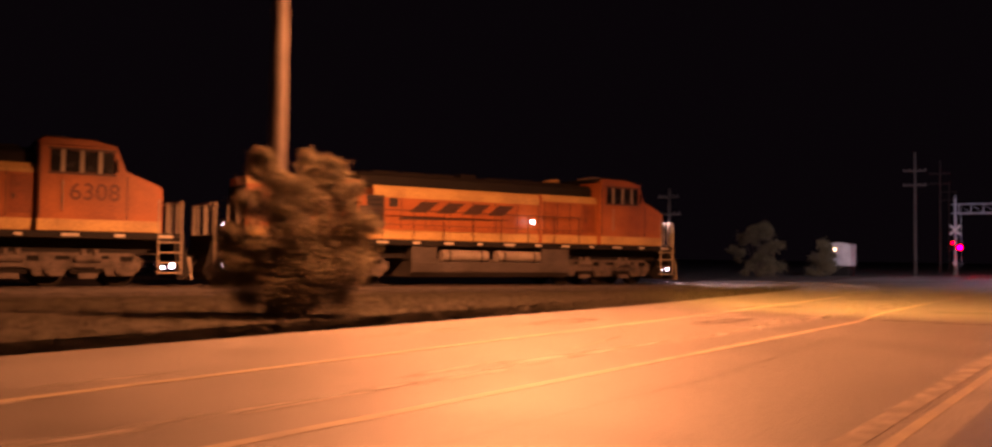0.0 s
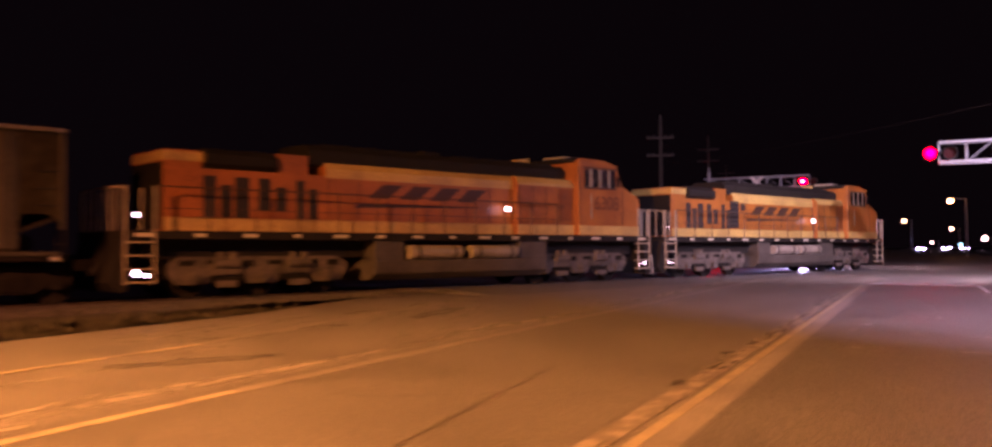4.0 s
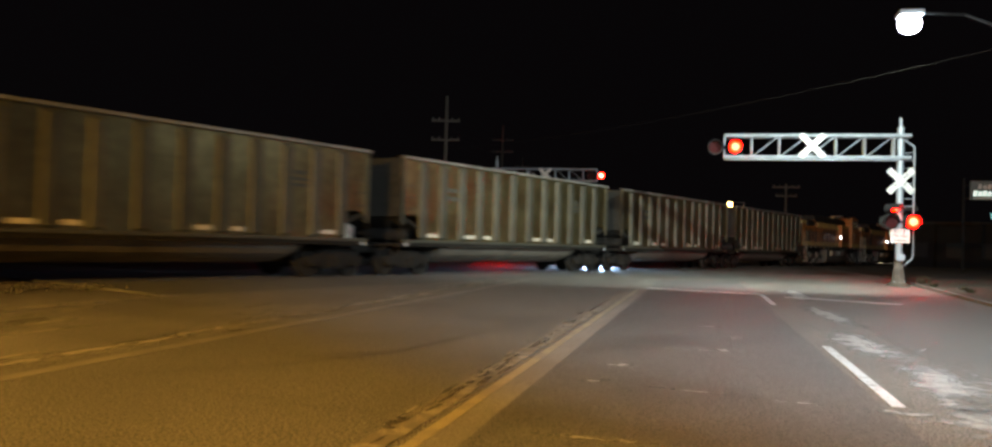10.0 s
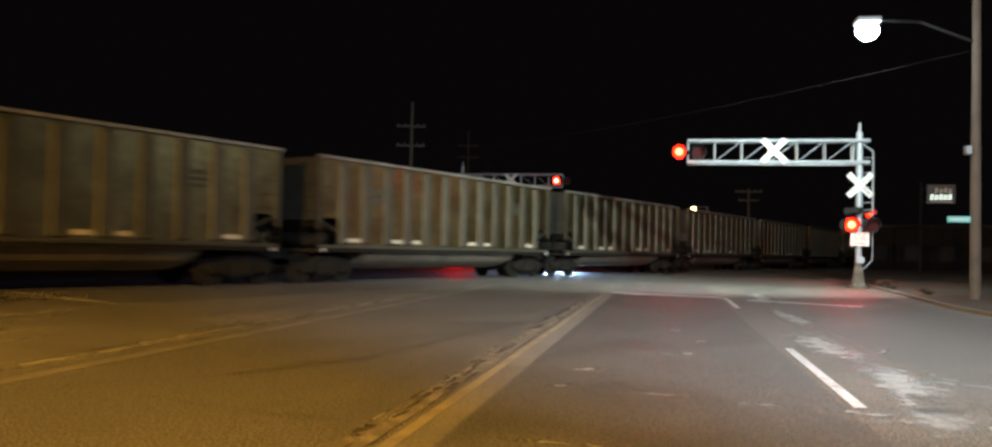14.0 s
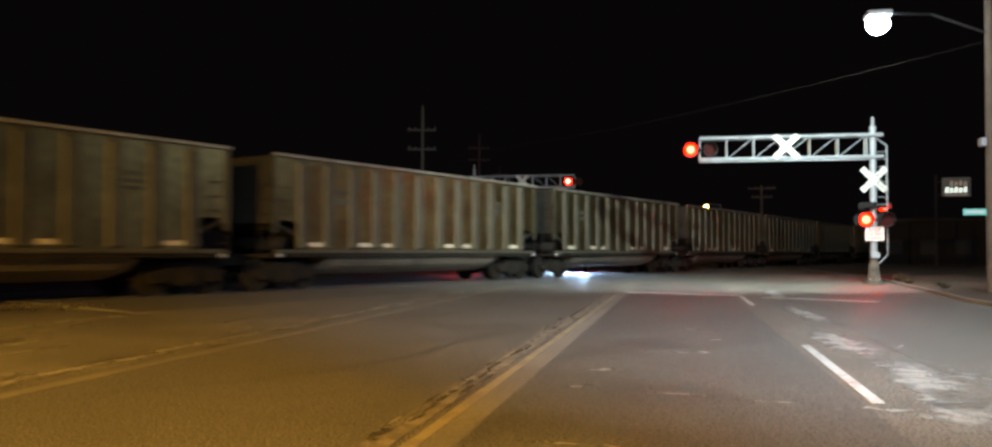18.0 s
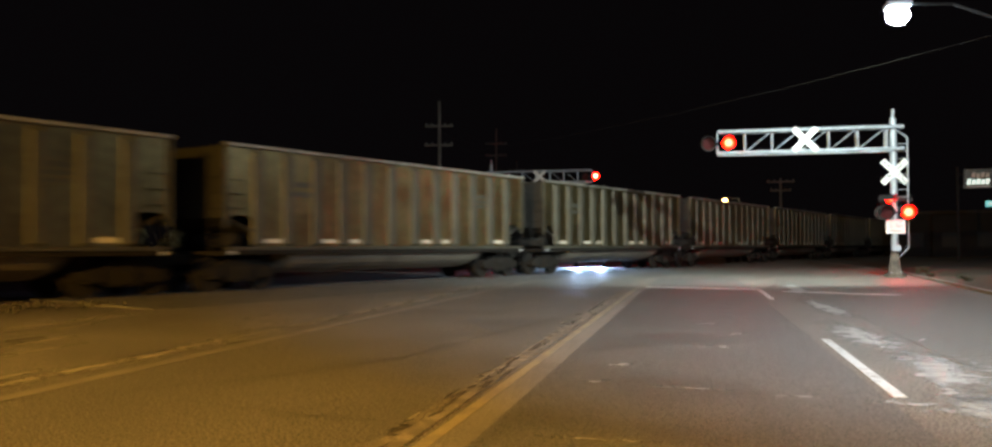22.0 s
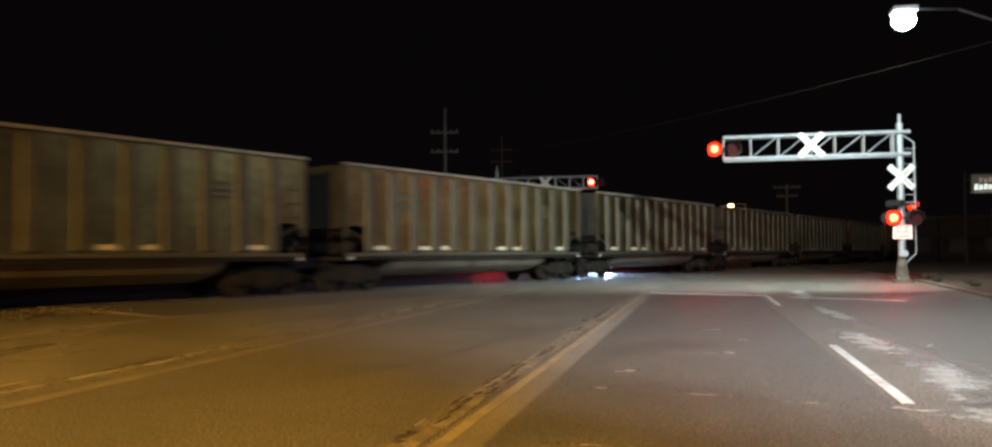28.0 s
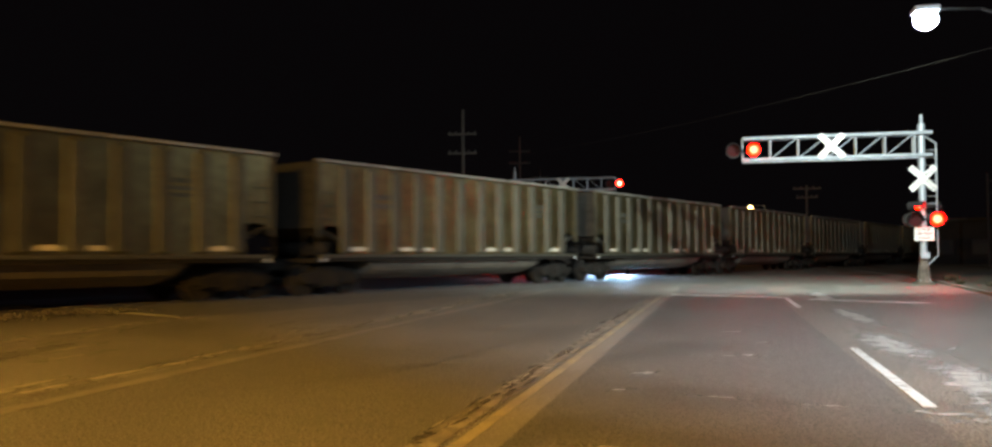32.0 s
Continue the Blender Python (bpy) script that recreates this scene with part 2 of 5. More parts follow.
M = {
    # scrapes and film paled beyond their wear to carry the lamp's gloss
    "chalky": smeared("pale_scrape_and_sheen", (0.34, 0.34, 0.335), 0.45, 0.55, 7.0),
    "pale_film": smeared("pale_scuff_and_sheen", (0.34, 0.34, 0.335), 0.42, 0.85, 3.0),
    "grey_patch": smeared("mended_grey_asphalt", (0.115, 0.106, 0.095), 0.6, 0.9, 2.0),
    "pale_streak": smeared("pale_worn_asphalt", (0.29, 0.268, 0.225), 0.6, 0.72, 2.5),
    "dark_spot": smeared("dark_crumbled_asphalt", (0.06, 0.052, 0.043), 0.85, 0.6, 11.0),
    "broken": worn("broken_asphalt_edge", (0.27, 0.245, 0.2), (0.14, 0.125, 0.105), 0.5, 3.1, 0.8),
    "pit": mat("dark_asphalt_pit", (0.11, 0.098, 0.084), 0.85, var=0.5, scale=9, fine=60, bump=0.5),
    "asphalt_old": mat("old_asphalt", (0.165, 0.155, 0.14), 0.58, var=0.55, scale=0.6, fine=46, bump=0.55, dirt=(0.108, 0.1, 0.09), speck=0.92),
    "asphalt_mid": mat("smooth_grey_asphalt", (0.138, 0.131, 0.12), 0.58, var=0.5, scale=0.5, fine=48, bump=0.55, dirt=(0.1, 0.095, 0.088), speck=0.9),
    "line_paint": worn("worn_pale_yellow_line", (0.36, 0.31, 0.2), (0.21, 0.19, 0.155), 0.75, 2.0),
    "asphalt_new": mat("newer_asphalt", (0.116, 0.115, 0.113), 0.6, var=0.5, scale=0.7, fine=66, bump=0.4, dirt=(0.086, 0.085, 0.084), speck=0.88),
    "concrete": mat("worn_concrete", (0.2, 0.188, 0.172), 0.75, var=0.35, scale=0.8, fine=70, bump=0.2, dirt=(0.13, 0.122, 0.112), speck=0.6),
    "dirt": mat("dry_soil", (0.07, 0.058, 0.044), 0.95, var=0.4, scale=0.3, fine=12, bump=0.8, dirt=(0.035, 0.032, 0.022)),
    "ballast": mat("crushed_stone", (0.1, 0.09, 0.08), 0.9, var=0.5, scale=1.5, fine=14, bump=1.0, dirt=(0.05, 0.045, 0.04)),
    "grass": mat("short_grass", (0.038, 0.034, 0.017), 0.95, var=0.5, scale=0.7, fine=25, bump=0.6, dirt=(0.04, 0.032, 0.02)),
    # white paint tinted blue to offset the orange lamplight on it
    "white_paint": worn("worn_white_paint_blue_tint", (0.6, 0.64, 0.68), (0.2, 0.197, 0.195), 0.8, 7, 0.36),
    "faint_paint": worn("faded_road_paint", (0.225, 0.208, 0.178), (0.175, 0.162, 0.143), 0.55, 1.3),
    "yellow_paint": worn("worn_yellow_road_paint", (0.33, 0.29, 0.195), (0.24, 0.215, 0.17), 0.65, 2.2),
    "tar": mat("crack_sealing_tar", (0.045, 0.04, 0.035), 0.5, var=0.3, scale=4, fine=60, bump=0.3),
    "rail_steel": mat("polished_rail_steel", (0.5, 0.48, 0.46), 0.16, 1.0, 0.2, 2, 60, 0.05),
    "tie_wood": mat("creosoted_wood", (0.07, 0.055, 0.045), 0.9, var=0.4, scale=3, fine=46, bump=0.55),
    "galvanized": mat("galvanized_steel", (0.22, 0.245, 0.28), 0.5, 0.4, 0.2, 3, 30, 0.1),
    "sign_white": mat("white_sign_sheeting", (0.42, 0.42, 0.42), 0.5, var=0.08, scale=2, fine=80, bump=0.02),
    "sign_ink": mat("black_sign_ink", (0.03, 0.03, 0.035), 0.6, var=0.1),
    "black_metal": mat("black_painted_metal", (0.012, 0.012, 0.013), 0.7, 0.0, 0.3, 3, 40, 0.1, spec=0.15),
    "wood_pole": mat("weathered_pole_wood", (0.082, 0.066, 0.052), 0.9, var=0.45, scale=1.2, fine=40, bump=0.6),
    # pole wood darkened for the far poles, which stand in little light
    "dim_pole_wood": mat("darkened_pole_wood", (0.05, 0.041, 0.034), 0.9, var=0.45, scale=1.2, fine=40, bump=0.6),
    "orange": mat("orange_engine_paint", (0.4, 0.135, 0.02), 0.45, var=0.3, scale=0.7, fine=18, bump=0.03, dirt=(0.21, 0.07, 0.018), dirt_amount=0.55),
    "rust_orange": mat("weathered_orange_paint", (0.25, 0.075, 0.014), 0.55, var=0.3, scale=0.9, fine=18, bump=0.05, dirt=(0.14, 0.045, 0.012)),
    "yellow": mat("yellow_engine_paint", (0.56, 0.375, 0.11), 0.45, var=0.3, scale=0.8, fine=18, bump=0.03, dirt=(0.35, 0.22, 0.075), dirt_amount=0.45),
    "roof_black": mat("sooty_black_paint", (0.017, 0.015, 0.014), 0.7, var=0.4, scale=1.5, fine=20, bump=0.1, spec=0.25),
    "faded_figures": mat("faded_brown_figure_paint", (0.15, 0.05, 0.018), 0.5, var=0.3, scale=3),
    "logo": mat("dark_brown_lettering_paint", (0.06, 0.03, 0.02), 0.5, var=0.2),
    "grille": mat("dark_grille_steel", (0.035, 0.03, 0.03), 0.6, 0.2, 0.3, 4, 60, 0.2),
    "truck_grey": mat("dusty_grey_cast_steel", (0.115, 0.098, 0.085), 0.8, 0.0, 0.5, 2.5, 25, 0.3, dirt=(0.035, 0.03, 0.025), spec=0.25),
    "dark_steel": mat("grimy_dark_steel", (0.018, 0.016, 0.014), 0.85, 0.0, 0.4, 3, 30, 0.25, spec=0.12),
    "tank_grey": mat("dusty_tank_paint", (0.088, 0.077, 0.067), 0.6, 0.0, 0.4, 1.2, 20, 0.1, dirt=(0.042, 0.036, 0.03)),
    "reservoir": mat("dusty_reservoir_paint", (0.3, 0.265, 0.22), 0.42, 0.0, 0.3, 1.5, 20, 0.04, dirt=(0.18, 0.155, 0.13)),
    # aluminium end sheet; dirt and the shade between cars share one dark colour
    "shaded_end": mat("dirty_shaded_end_sheet", (0.03, 0.027, 0.022), 0.8, 0.0, 0.3, 1.5, 12, 0.05, spec=0.2),
    "aluminium": mat("dull_aluminium_sheet", (0.21, 0.172, 0.085), 0.4, 0.95, 0.2, 0.9, 5, 0.05, dirt=(0.15, 0.108, 0.048), dirt_amount=0.5, vary=0.1),
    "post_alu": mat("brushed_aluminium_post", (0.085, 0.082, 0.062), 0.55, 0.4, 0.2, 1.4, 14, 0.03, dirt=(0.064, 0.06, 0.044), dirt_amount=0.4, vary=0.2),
    # top chord paler than the posts; its bright lit edge is in the colour
    "chord_highlight": mat("highlit_aluminium_chord", (0.3, 0.285, 0.25), 0.45, 0.5, 0.25, 1.2, 14, 0.03, dirt=(0.17, 0.155, 0.13)),
    "tub_grey": mat("dusty_tub_steel", (0.17, 0.15, 0.12), 0.55, 0.3, 0.4, 0.8, 16, 0.06, dirt=(0.07, 0.06, 0.048)),
    "coal": mat("black_coal", (0.018, 0.018, 0.019), 0.5, var=0.5, scale=5, fine=14, bump=1.0),
    "reflector": mat("pale_reflective_tape", (0.55, 0.5, 0.4), 0.4, var=0.15),
    "white_rail": mat("pale_handrail_paint", (0.34, 0.3, 0.23), 0.5, var=0.2),
    "glass": mat("dark_window_glass", (0.012, 0.012, 0.014), 0.25, var=0.1, bump=0.0, spec=0.3),
    "leaf": mat("dusty_shrub_leaf", (0.145, 0.12, 0.06), 0.85, var=0.3, scale=1.2, fine=9, bump=0.05, dirt=(0.1, 0.09, 0.042)),
    "bark": mat("shrub_bark", (0.09, 0.065, 0.045), 0.9, var=0.4, scale=8, fine=50, bump=0.5),
    "stone": mat("dusty_gravel", (0.08, 0.073, 0.062), 0.9, var=0.4, scale=2, fine=20, bump=0.5),
    "shed_paint": mat("pale_painted_steel", (0.55, 0.54, 0.52), 0.6, var=0.25, scale=1.5, fine=20, bump=0.05),
    "brick_far": mat("dull_rendered_wall", (0.016, 0.014, 0.013), 0.9, var=0.3, scale=0.8, fine=15, bump=0.2, spec=0.1),
    "car_paint": mat("dark_car_paint", (0.05, 0.055, 0.065), 0.25, 0.3, 0.15, 1, 50, 0.02),
    "rubber": mat("black_rubber", (0.025, 0.025, 0.025), 0.85, var=0.2),
    "red_glow": glow("lit_red_signal_lens", (1.0, 0.0003, 0.00015), 140),
    "red_beam": glow("lit_red_rear_lens", (1.0, 0.0007, 0.0003), 1500),
    "red_far": glow("lit_red_far_lens", (1.0, 0.0015, 0.0005), 95),
    "red_far_core": glow("lit_red_far_bulb", (1.0, 0.12, 0.08), 24),
    "red_core": glow("lit_red_signal_bulb", (1.0, 0.0075, 0.0038), 140),
    "red_low": glow("lit_red_low_lens", (1.0, 0.0007, 0.0003), 500),
    "red_dark": mat("unlit_red_lens", (0.022, 0.0015, 0.002), 0.6, var=0.1, bump=0.0, spec=0.08),
    "led_glow": glow("lit_cool_white_lens", (0.8, 0.93, 1.0), 110),
    "sodium_glow": glow("lit_sodium_lens", (1.0, 0.5, 0.12), 40),
    "warm_glow": glow("lit_warm_lens", (1.0, 0.86, 0.6), 12),
    "white_glow": glow("lit_white_lens", (0.95, 0.97, 1.0), 14),
    "head_glow": glow("lit_headlamp_lens", (0.5, 0.7, 1.0), 260),
    "engine_glow": glow("lit_engine_headlamp_lens", (1.0, 0.92, 0.78), 12000),
    "teal_glow": glow("lit_teal_lens", (0.1, 1.0, 0.8), 6),
    "amber_glow": glow("lit_amber_lens", (1.0, 0.7, 0.3), 10),
    "sign_glow": glow("dim_lit_sign_face", (0.75, 0.9, 0.85), 0.9),
    "sign_back": mat("dark_green_sign_face", (0.02, 0.03, 0.03), 0.4, var=0.1),
    "street_sign": mat("teal_street_sign_sheeting", (0.1, 0.4, 0.42), 0.4, var=0.1),
}


# ---- mesh helpers ----
def box(bm, x0, x1, y0, y1, z0, z1):
    v = [bm.verts.new((x, y, z)) for x in (x0, x1) for y in (y0, y1) for z in (z0, z1)]
    for f in ((0, 1, 3, 2), (4, 6, 7, 5), (0, 4, 5, 1), (2, 3, 7, 6), (0, 2, 6, 4), (1, 5, 7, 3)):
        bm.faces.new([v[i] for i in f])


def tube(bm, a, b, r, n=10, r2=None):
    a, b = Vector(a), Vector(b)
    q = (b - a).to_track_quat("Z", "Y")
    rings = []
    for p, rad in ((a, r), (b, r if r2 is None else r2)):
        rings.append([bm.verts.new(p + q @ Vector((math.cos(2 * math.pi * i / n) * rad, math.sin(2 * math.pi * i / n) * rad, 0))) for i in range(n)])
    for i in range(n):
        bm.faces.new((rings[0][i], rings[0][(i + 1) % n], rings[1][(i + 1) % n], rings[1][i]))
    bm.faces.new(rings[0][::-1])
    bm.faces.new(rings[1])


def prism(bm, outline, y0, y1):
    """An outline in x and z, drawn out along y."""
    a = [bm.verts.new((x, y0, z)) for x, z in outline]
    b = [bm.verts.new((x, y1, z)) for x, z in outline]
    k = len(outline)
    bm.faces.new(a)
    bm.faces.new(b[::-1])
    for i in range(k):
        bm.faces.new((a[i], b[i], b[(i + 1) % k], a[(i + 1) % k]))


def prism_x(bm, outline, x0, x1):
    """An outline in y and z, drawn out along x."""
    a = [bm.verts.new((x0, y, z)) for y, z in outline]
    b = [bm.verts.new((x1, y, z)) for y, z in outline]
    k = len(outline)
    bm.faces.new(a)
    bm.faces.new(b[::-1])
    for i in range(k):
        bm.faces.new((a[i], b[i], b[(i + 1) % k], a[(i + 1) % k]))


def part(name, bm, material, parent=None, label="", bevel=0.0, smooth=False):
    """Links a bmesh as one mesh object, under a thing or a part where one is given."""
    if bevel:
        bmesh.ops.bevel(bm, geom=list(bm.edges), offset=bevel, segments=2, affect="EDGES", profile=0.5)
    bmesh.ops.recalc_face_normals(bm, faces=bm.faces)
    me = bpy.data.meshes.new(name)
    bm.to_mesh(me)
    bm.free()
    me.materials.append(M[material])
    if smooth:
        for p in me.polygons:
            p.use_smooth = True
    ob = new(name, me)
    if parent is not None:
        ob.parent = parent
    if label:
        ob["label"] = label
    return ob


def made(*shapes):
    """A bmesh from calls: (function, arguments...)."""
    bm = bmesh.new()
    for f, *a in shapes:
        f(bm, *a)
    return bm


def repeat(name, first, shape, material, parent, m):
    """One more of a row of alike parts; the first one is built, the others share its mesh."""
    ob = part(name, shape(), material, parent) if first is None else new(name, first.data)
    ob.parent, ob.matrix_basis = parent, m
    return ob


def thing(name, m, label, category, group=""):
    ob = new(name)
    ob.empty_display_size = 0.3
    ob.matrix_basis = m
    return tagged(ob, label, category, group)


def words(name, text, size, m, material, parent, label=""):
    """Letters as a mesh part, in the built-in font."""
    cu = bpy.data.curves.new(name, "FONT")
    cu.body, cu.size, cu.align_x, cu.align_y, cu.extrude, cu.offset = text, size, "CENTER", "CENTER", 0.002, 0.012 * size
    tmp = bpy.data.objects.new(name, cu)
    scene.collection.objects.link(tmp)
    bpy.context.view_layer.update()
    me = bpy.data.meshes.new_from_object(tmp.evaluated_get(bpy.context.evaluated_depsgraph_get()))
    bpy.data.objects.remove(tmp)
    me.materials.clear()
    me.materials.append(M[material])
    ob = new(name, me)
    ob.parent, ob.matrix_basis = parent, m
    if label:
        ob["label"] = label
    return ob


# ---- the ground and the road ----
HEADING = 68.75
DIR = Vector((math.cos(radians(HEADING)), math.sin(radians(HEADING)), 0))
OUT = Vector((DIR.y, -DIR.x, 0))
TRACK_OFF = -20.28
FALL = 0.002


def on_track(s, off=0.0, z=0.0):
    return DIR * s + OUT * (TRACK_OFF + off) + Vector((0, 0, z + 0.05 - FALL * (s - 30)))


def sheet(name, corners, material, label, z=0.0, thick=0.05, parent=None, structure=True):
    bm = bmesh.new()
    top = [bm.verts.new((x, y, z)) for x, y in corners]
    low = [bm.verts.new((x, y, z - thick)) for x, y in corners]
    bm.faces.new(top)
    bm.faces.new(low[::-1])
    k = len(corners)
    for i in range(k):
        bm.faces.new((top[i], low[i], low[(i + 1) % k], top[(i + 1) % k]))
    ob = part(name, bm, material, parent)
    return tagged(ob, label, "", "", "structure") if structure else ob


def strip(corners_a, corners_b, w):
    (x0, y0), (x1, y1) = corners_a, corners_b
    d = Vector((x1 - x0, y1 - y0)).normalized()
    n = Vector((-d.y, d.x)) * w / 2
    return [(x0 + n.x, y0 + n.y), (x1 + n.x, y1 + n.y), (x1 - n.x, y1 - n.y), (x0 - n.x, y0 - n.y)]


def left_edge(y):
    return -11.2 - 0.065 * min(16, max(0, y + 8)) - 0.234 * min(12, max(0, y - 8)) - 0.125 * max(0, y - 20)


def right_edge(y):
    return 7.0 + 0.09 * max(0, y - 24)


sheet("ground", [(-900, -900), (900, -900), (900, 1200), (-900, 1200)], "dirt", "dark bare soil and dry grass around the crossing", -0.08, 0.3)
road_pts = [(left_edge(y), y) for y in (-120, -60, -8, 8, 20, 36)] + [(-17.5, 48), (-14, 62), (-13, 120), (-13, 600)]
road_pts += [(9, 600), (9, 120), (9.2, 70)] + [(right_edge(y), y) for y in (48, 36, 24, -10, -60, -120)]
road = sheet("road", road_pts, "asphalt_old", "old patched asphalt road with cracks and seams", 0.0, 0.08)
sheet("road_lane", [(-1.41, -120), (1.5, -120), (1.5, 34.0), (-1.41, 34.0)], "asphalt_new", "smoother dark asphalt of the middle lane", 0.004, 0.006)
sheet("road_lane", [(-5.95, -40), (-2.05, -40), (-2.0, 33), (-6.25, 33), (-5.85, 0)], "asphalt_mid", "smoother grey asphalt of the turning lane", 0.002, 0.005)
sheet("road_lane", [(2.5, -60), (6.4, -60), (6.4, 33), (2.75, 33)], "asphalt_mid", "speckled grey asphalt of the outer lane", 0.002, 0.005)
sheet("road_seam", strip((-1.535, -120), (-1.535, 34), 0.25), "concrete", "pale worn concrete seam beside the lane", 0.004, 0.006)
sheet("road_marking", strip((-1.75, -120), (-1.68, 25.6), 0.1), "yellow_paint", "worn yellow lane line on the road", 0.006, 0.005)
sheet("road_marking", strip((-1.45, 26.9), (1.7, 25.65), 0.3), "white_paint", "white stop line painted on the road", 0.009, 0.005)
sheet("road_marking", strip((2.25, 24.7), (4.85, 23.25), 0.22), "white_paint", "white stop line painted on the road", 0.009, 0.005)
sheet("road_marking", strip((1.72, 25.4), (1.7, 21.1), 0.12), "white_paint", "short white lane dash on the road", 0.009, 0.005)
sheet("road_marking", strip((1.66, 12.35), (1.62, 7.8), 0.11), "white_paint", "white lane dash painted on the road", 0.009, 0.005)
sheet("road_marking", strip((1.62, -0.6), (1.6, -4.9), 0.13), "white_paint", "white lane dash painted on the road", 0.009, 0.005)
LINE_B = [(-5.15, -40), (-5.1, -10), (-5.45, -6.5), (-5.6, 0), (-5.66, 6), (-5.66, 30)]
LINE_A = [(-7.5, -40), (-7.95, -25.7), (-8.4, -8.2), (-8.9, 3), (-10.0, 9.2), (-10.45, 14), (-10.45, 28)]
for line, kind in ((LINE_B, "lane"), (LINE_A, "edge")):
    for p, q in zip(line, line[1:]):
        near = q[1] <= 3.5
        sheet("road_marking", strip(p, q, 0.14 if near else 0.2), "line_paint" if near else "faint_paint", "faded pale %s line on the road" % kind, 0.005, 0.005)

sheet("road_seam", strip((-1.98, -60), (-1.9, 24), 0.2), "broken", "crumbled dark asphalt edge beside the yellow line", 0.003, 0.006)


def blotch(x, y, length, width, turn, material, label, z=0.007, name="road_scrape"):
    """A thin uneven patch lying on the road."""
    bm = bmesh.new()
    n = 28
    rings = [[bm.verts.new((math.cos(2 * math.pi * i / n) * length / 2 * k, math.sin(2 * math.pi * i / n) * width / 2 * k, 0)) for i in range(n)] for k in (1.0, 0.5)]
    bm.faces.new(rings[1])
    for i in range(n):
        bm.faces.new((rings[0][i], rings[0][(i + 1) % n], rings[1][(i + 1) % n], rings[1][i]))
    ob = part(name, bm, material)
    ob.matrix_basis = pose(x, y, z, 0, 0, turn)
    tagged(ob, label, "", "", "structure")


# the scuffed strip where wheels cross between the lanes, and single scrapes round it, both paled for gloss
for x, y, l, w, t in ((2.2, 13.0, 5.5, 0.9, 92), (2.35, 9.6, 4.2, 0.8, 86), (2.5, 18.5, 8.0, 0.8, 92), (2.75, 26.5, 10.0, 0.9, 88), (2.15, 7.6, 2.4, 0.7, 82)):
    blotch(x, y, l, w, t, "pale_film", "pale scuffed strip between the lanes with lamp gloss in its colour", 0.005)
for x, y, l, w, t in ((2.9, 9.5, 2.2, 0.22, -6), (3.6, 9.15, 2.0, 0.2, -10), (2.0, 7.3, 1.4, 0.5, 20), (1.6, 7.5, 1.0, 0.35, -12), (2.2, 10.3, 1.2, 0.4, 100), (2.3, 12.6, 2.0, 0.35, 95), (2.1, 8.2, 1.2, 0.45, 75),
                      (0.0, 7.95, 1.6, 0.18, -10), (0.8, 7.7, 1.1, 0.16, -5), (-0.6, 5.75, 1.4, 0.2, -4), (0.5, 5.65, 1.6, 0.2, 2), (0.3, 11.3, 0.7, 0.5, 0), (0.55, 12.9, 0.6, 0.5, 0), (-0.9, 8.2, 0.6, 0.25, 30),
                      (-0.75, 9.4, 0.7, 0.4, 30), (0.2, 14.5, 0.8, 0.5, 10)):
    blotch(x, y, l, w, t, "chalky", "pale scrape on the asphalt with some gloss in its colour")
for y, x0, x1 in ((11.15, -1.35, 1.5), (16.0, 0.2, 1.5), (20.0, -1.3, 1.4), (-1.5, -1.3, 1.4), (-8.0, -1.3, 1.4)):
    blotch((x0 + x1) / 2, y, (x1 - x0) * 1.1, 0.12, 2, "chalky", "pale transverse joint in the lane", 0.0065, "road_joint")
for x, y, l, w, t in ((-8.4, -6.0, 2.6, 0.7, 70), (-7.2, -12.0, 2.2, 0.5, 85), (-9.4, -14.5, 2.4, 0.6, 95), (-7.6, 1.5, 2.0, 0.5, 60), (-8.8, 9.5, 2.6, 0.5, 100), (-3.4, -4.5, 2.4, 0.6, 20), (-3.8, -9.0, 3.2, 0.5, 5)):
    blotch(x, y, l * 1.5, w * 1.6, t, "grey_patch", "darker mended patch in the old asphalt", 0.0045, "road_patch")
for i in range(40):
    x, y = random.uniform(-10.8, -6.2), random.uniform(-26, 16)
    blotch(x, y, random.uniform(1.6, 6.0), random.uniform(0.12, 0.4), 92 + random.uniform(-6, 9), "pale_streak", "pale worn streak in the old asphalt", 0.0048, "road_streak")
# the worn seam along the old lanes and the edge of the old turning lane
for i in range(60):
    y = -30 + i + random.uniform(-0.4, 0.4)
    blotch(-6.2 - 0.006 * y + random.gauss(0, 0.09), y, random.uniform(1.5, 4.0), random.uniform(0.2, 0.5), 90.3 + random.uniform(-3, 3), "pale_streak", "pale worn seam along the old lanes", 0.0046 + 0.00001 * i, "road_streak")
for i in range(34):
    y = 9 + 0.6 * i
    blotch(-10.4 + random.gauss(0, 0.12), y, random.uniform(1.5, 4.0), random.uniform(0.25, 0.6), 90 + random.uniform(-4, 4), "pale_streak", "pale worn edge line in the old asphalt", 0.0052 + 0.00001 * i, "road_streak")
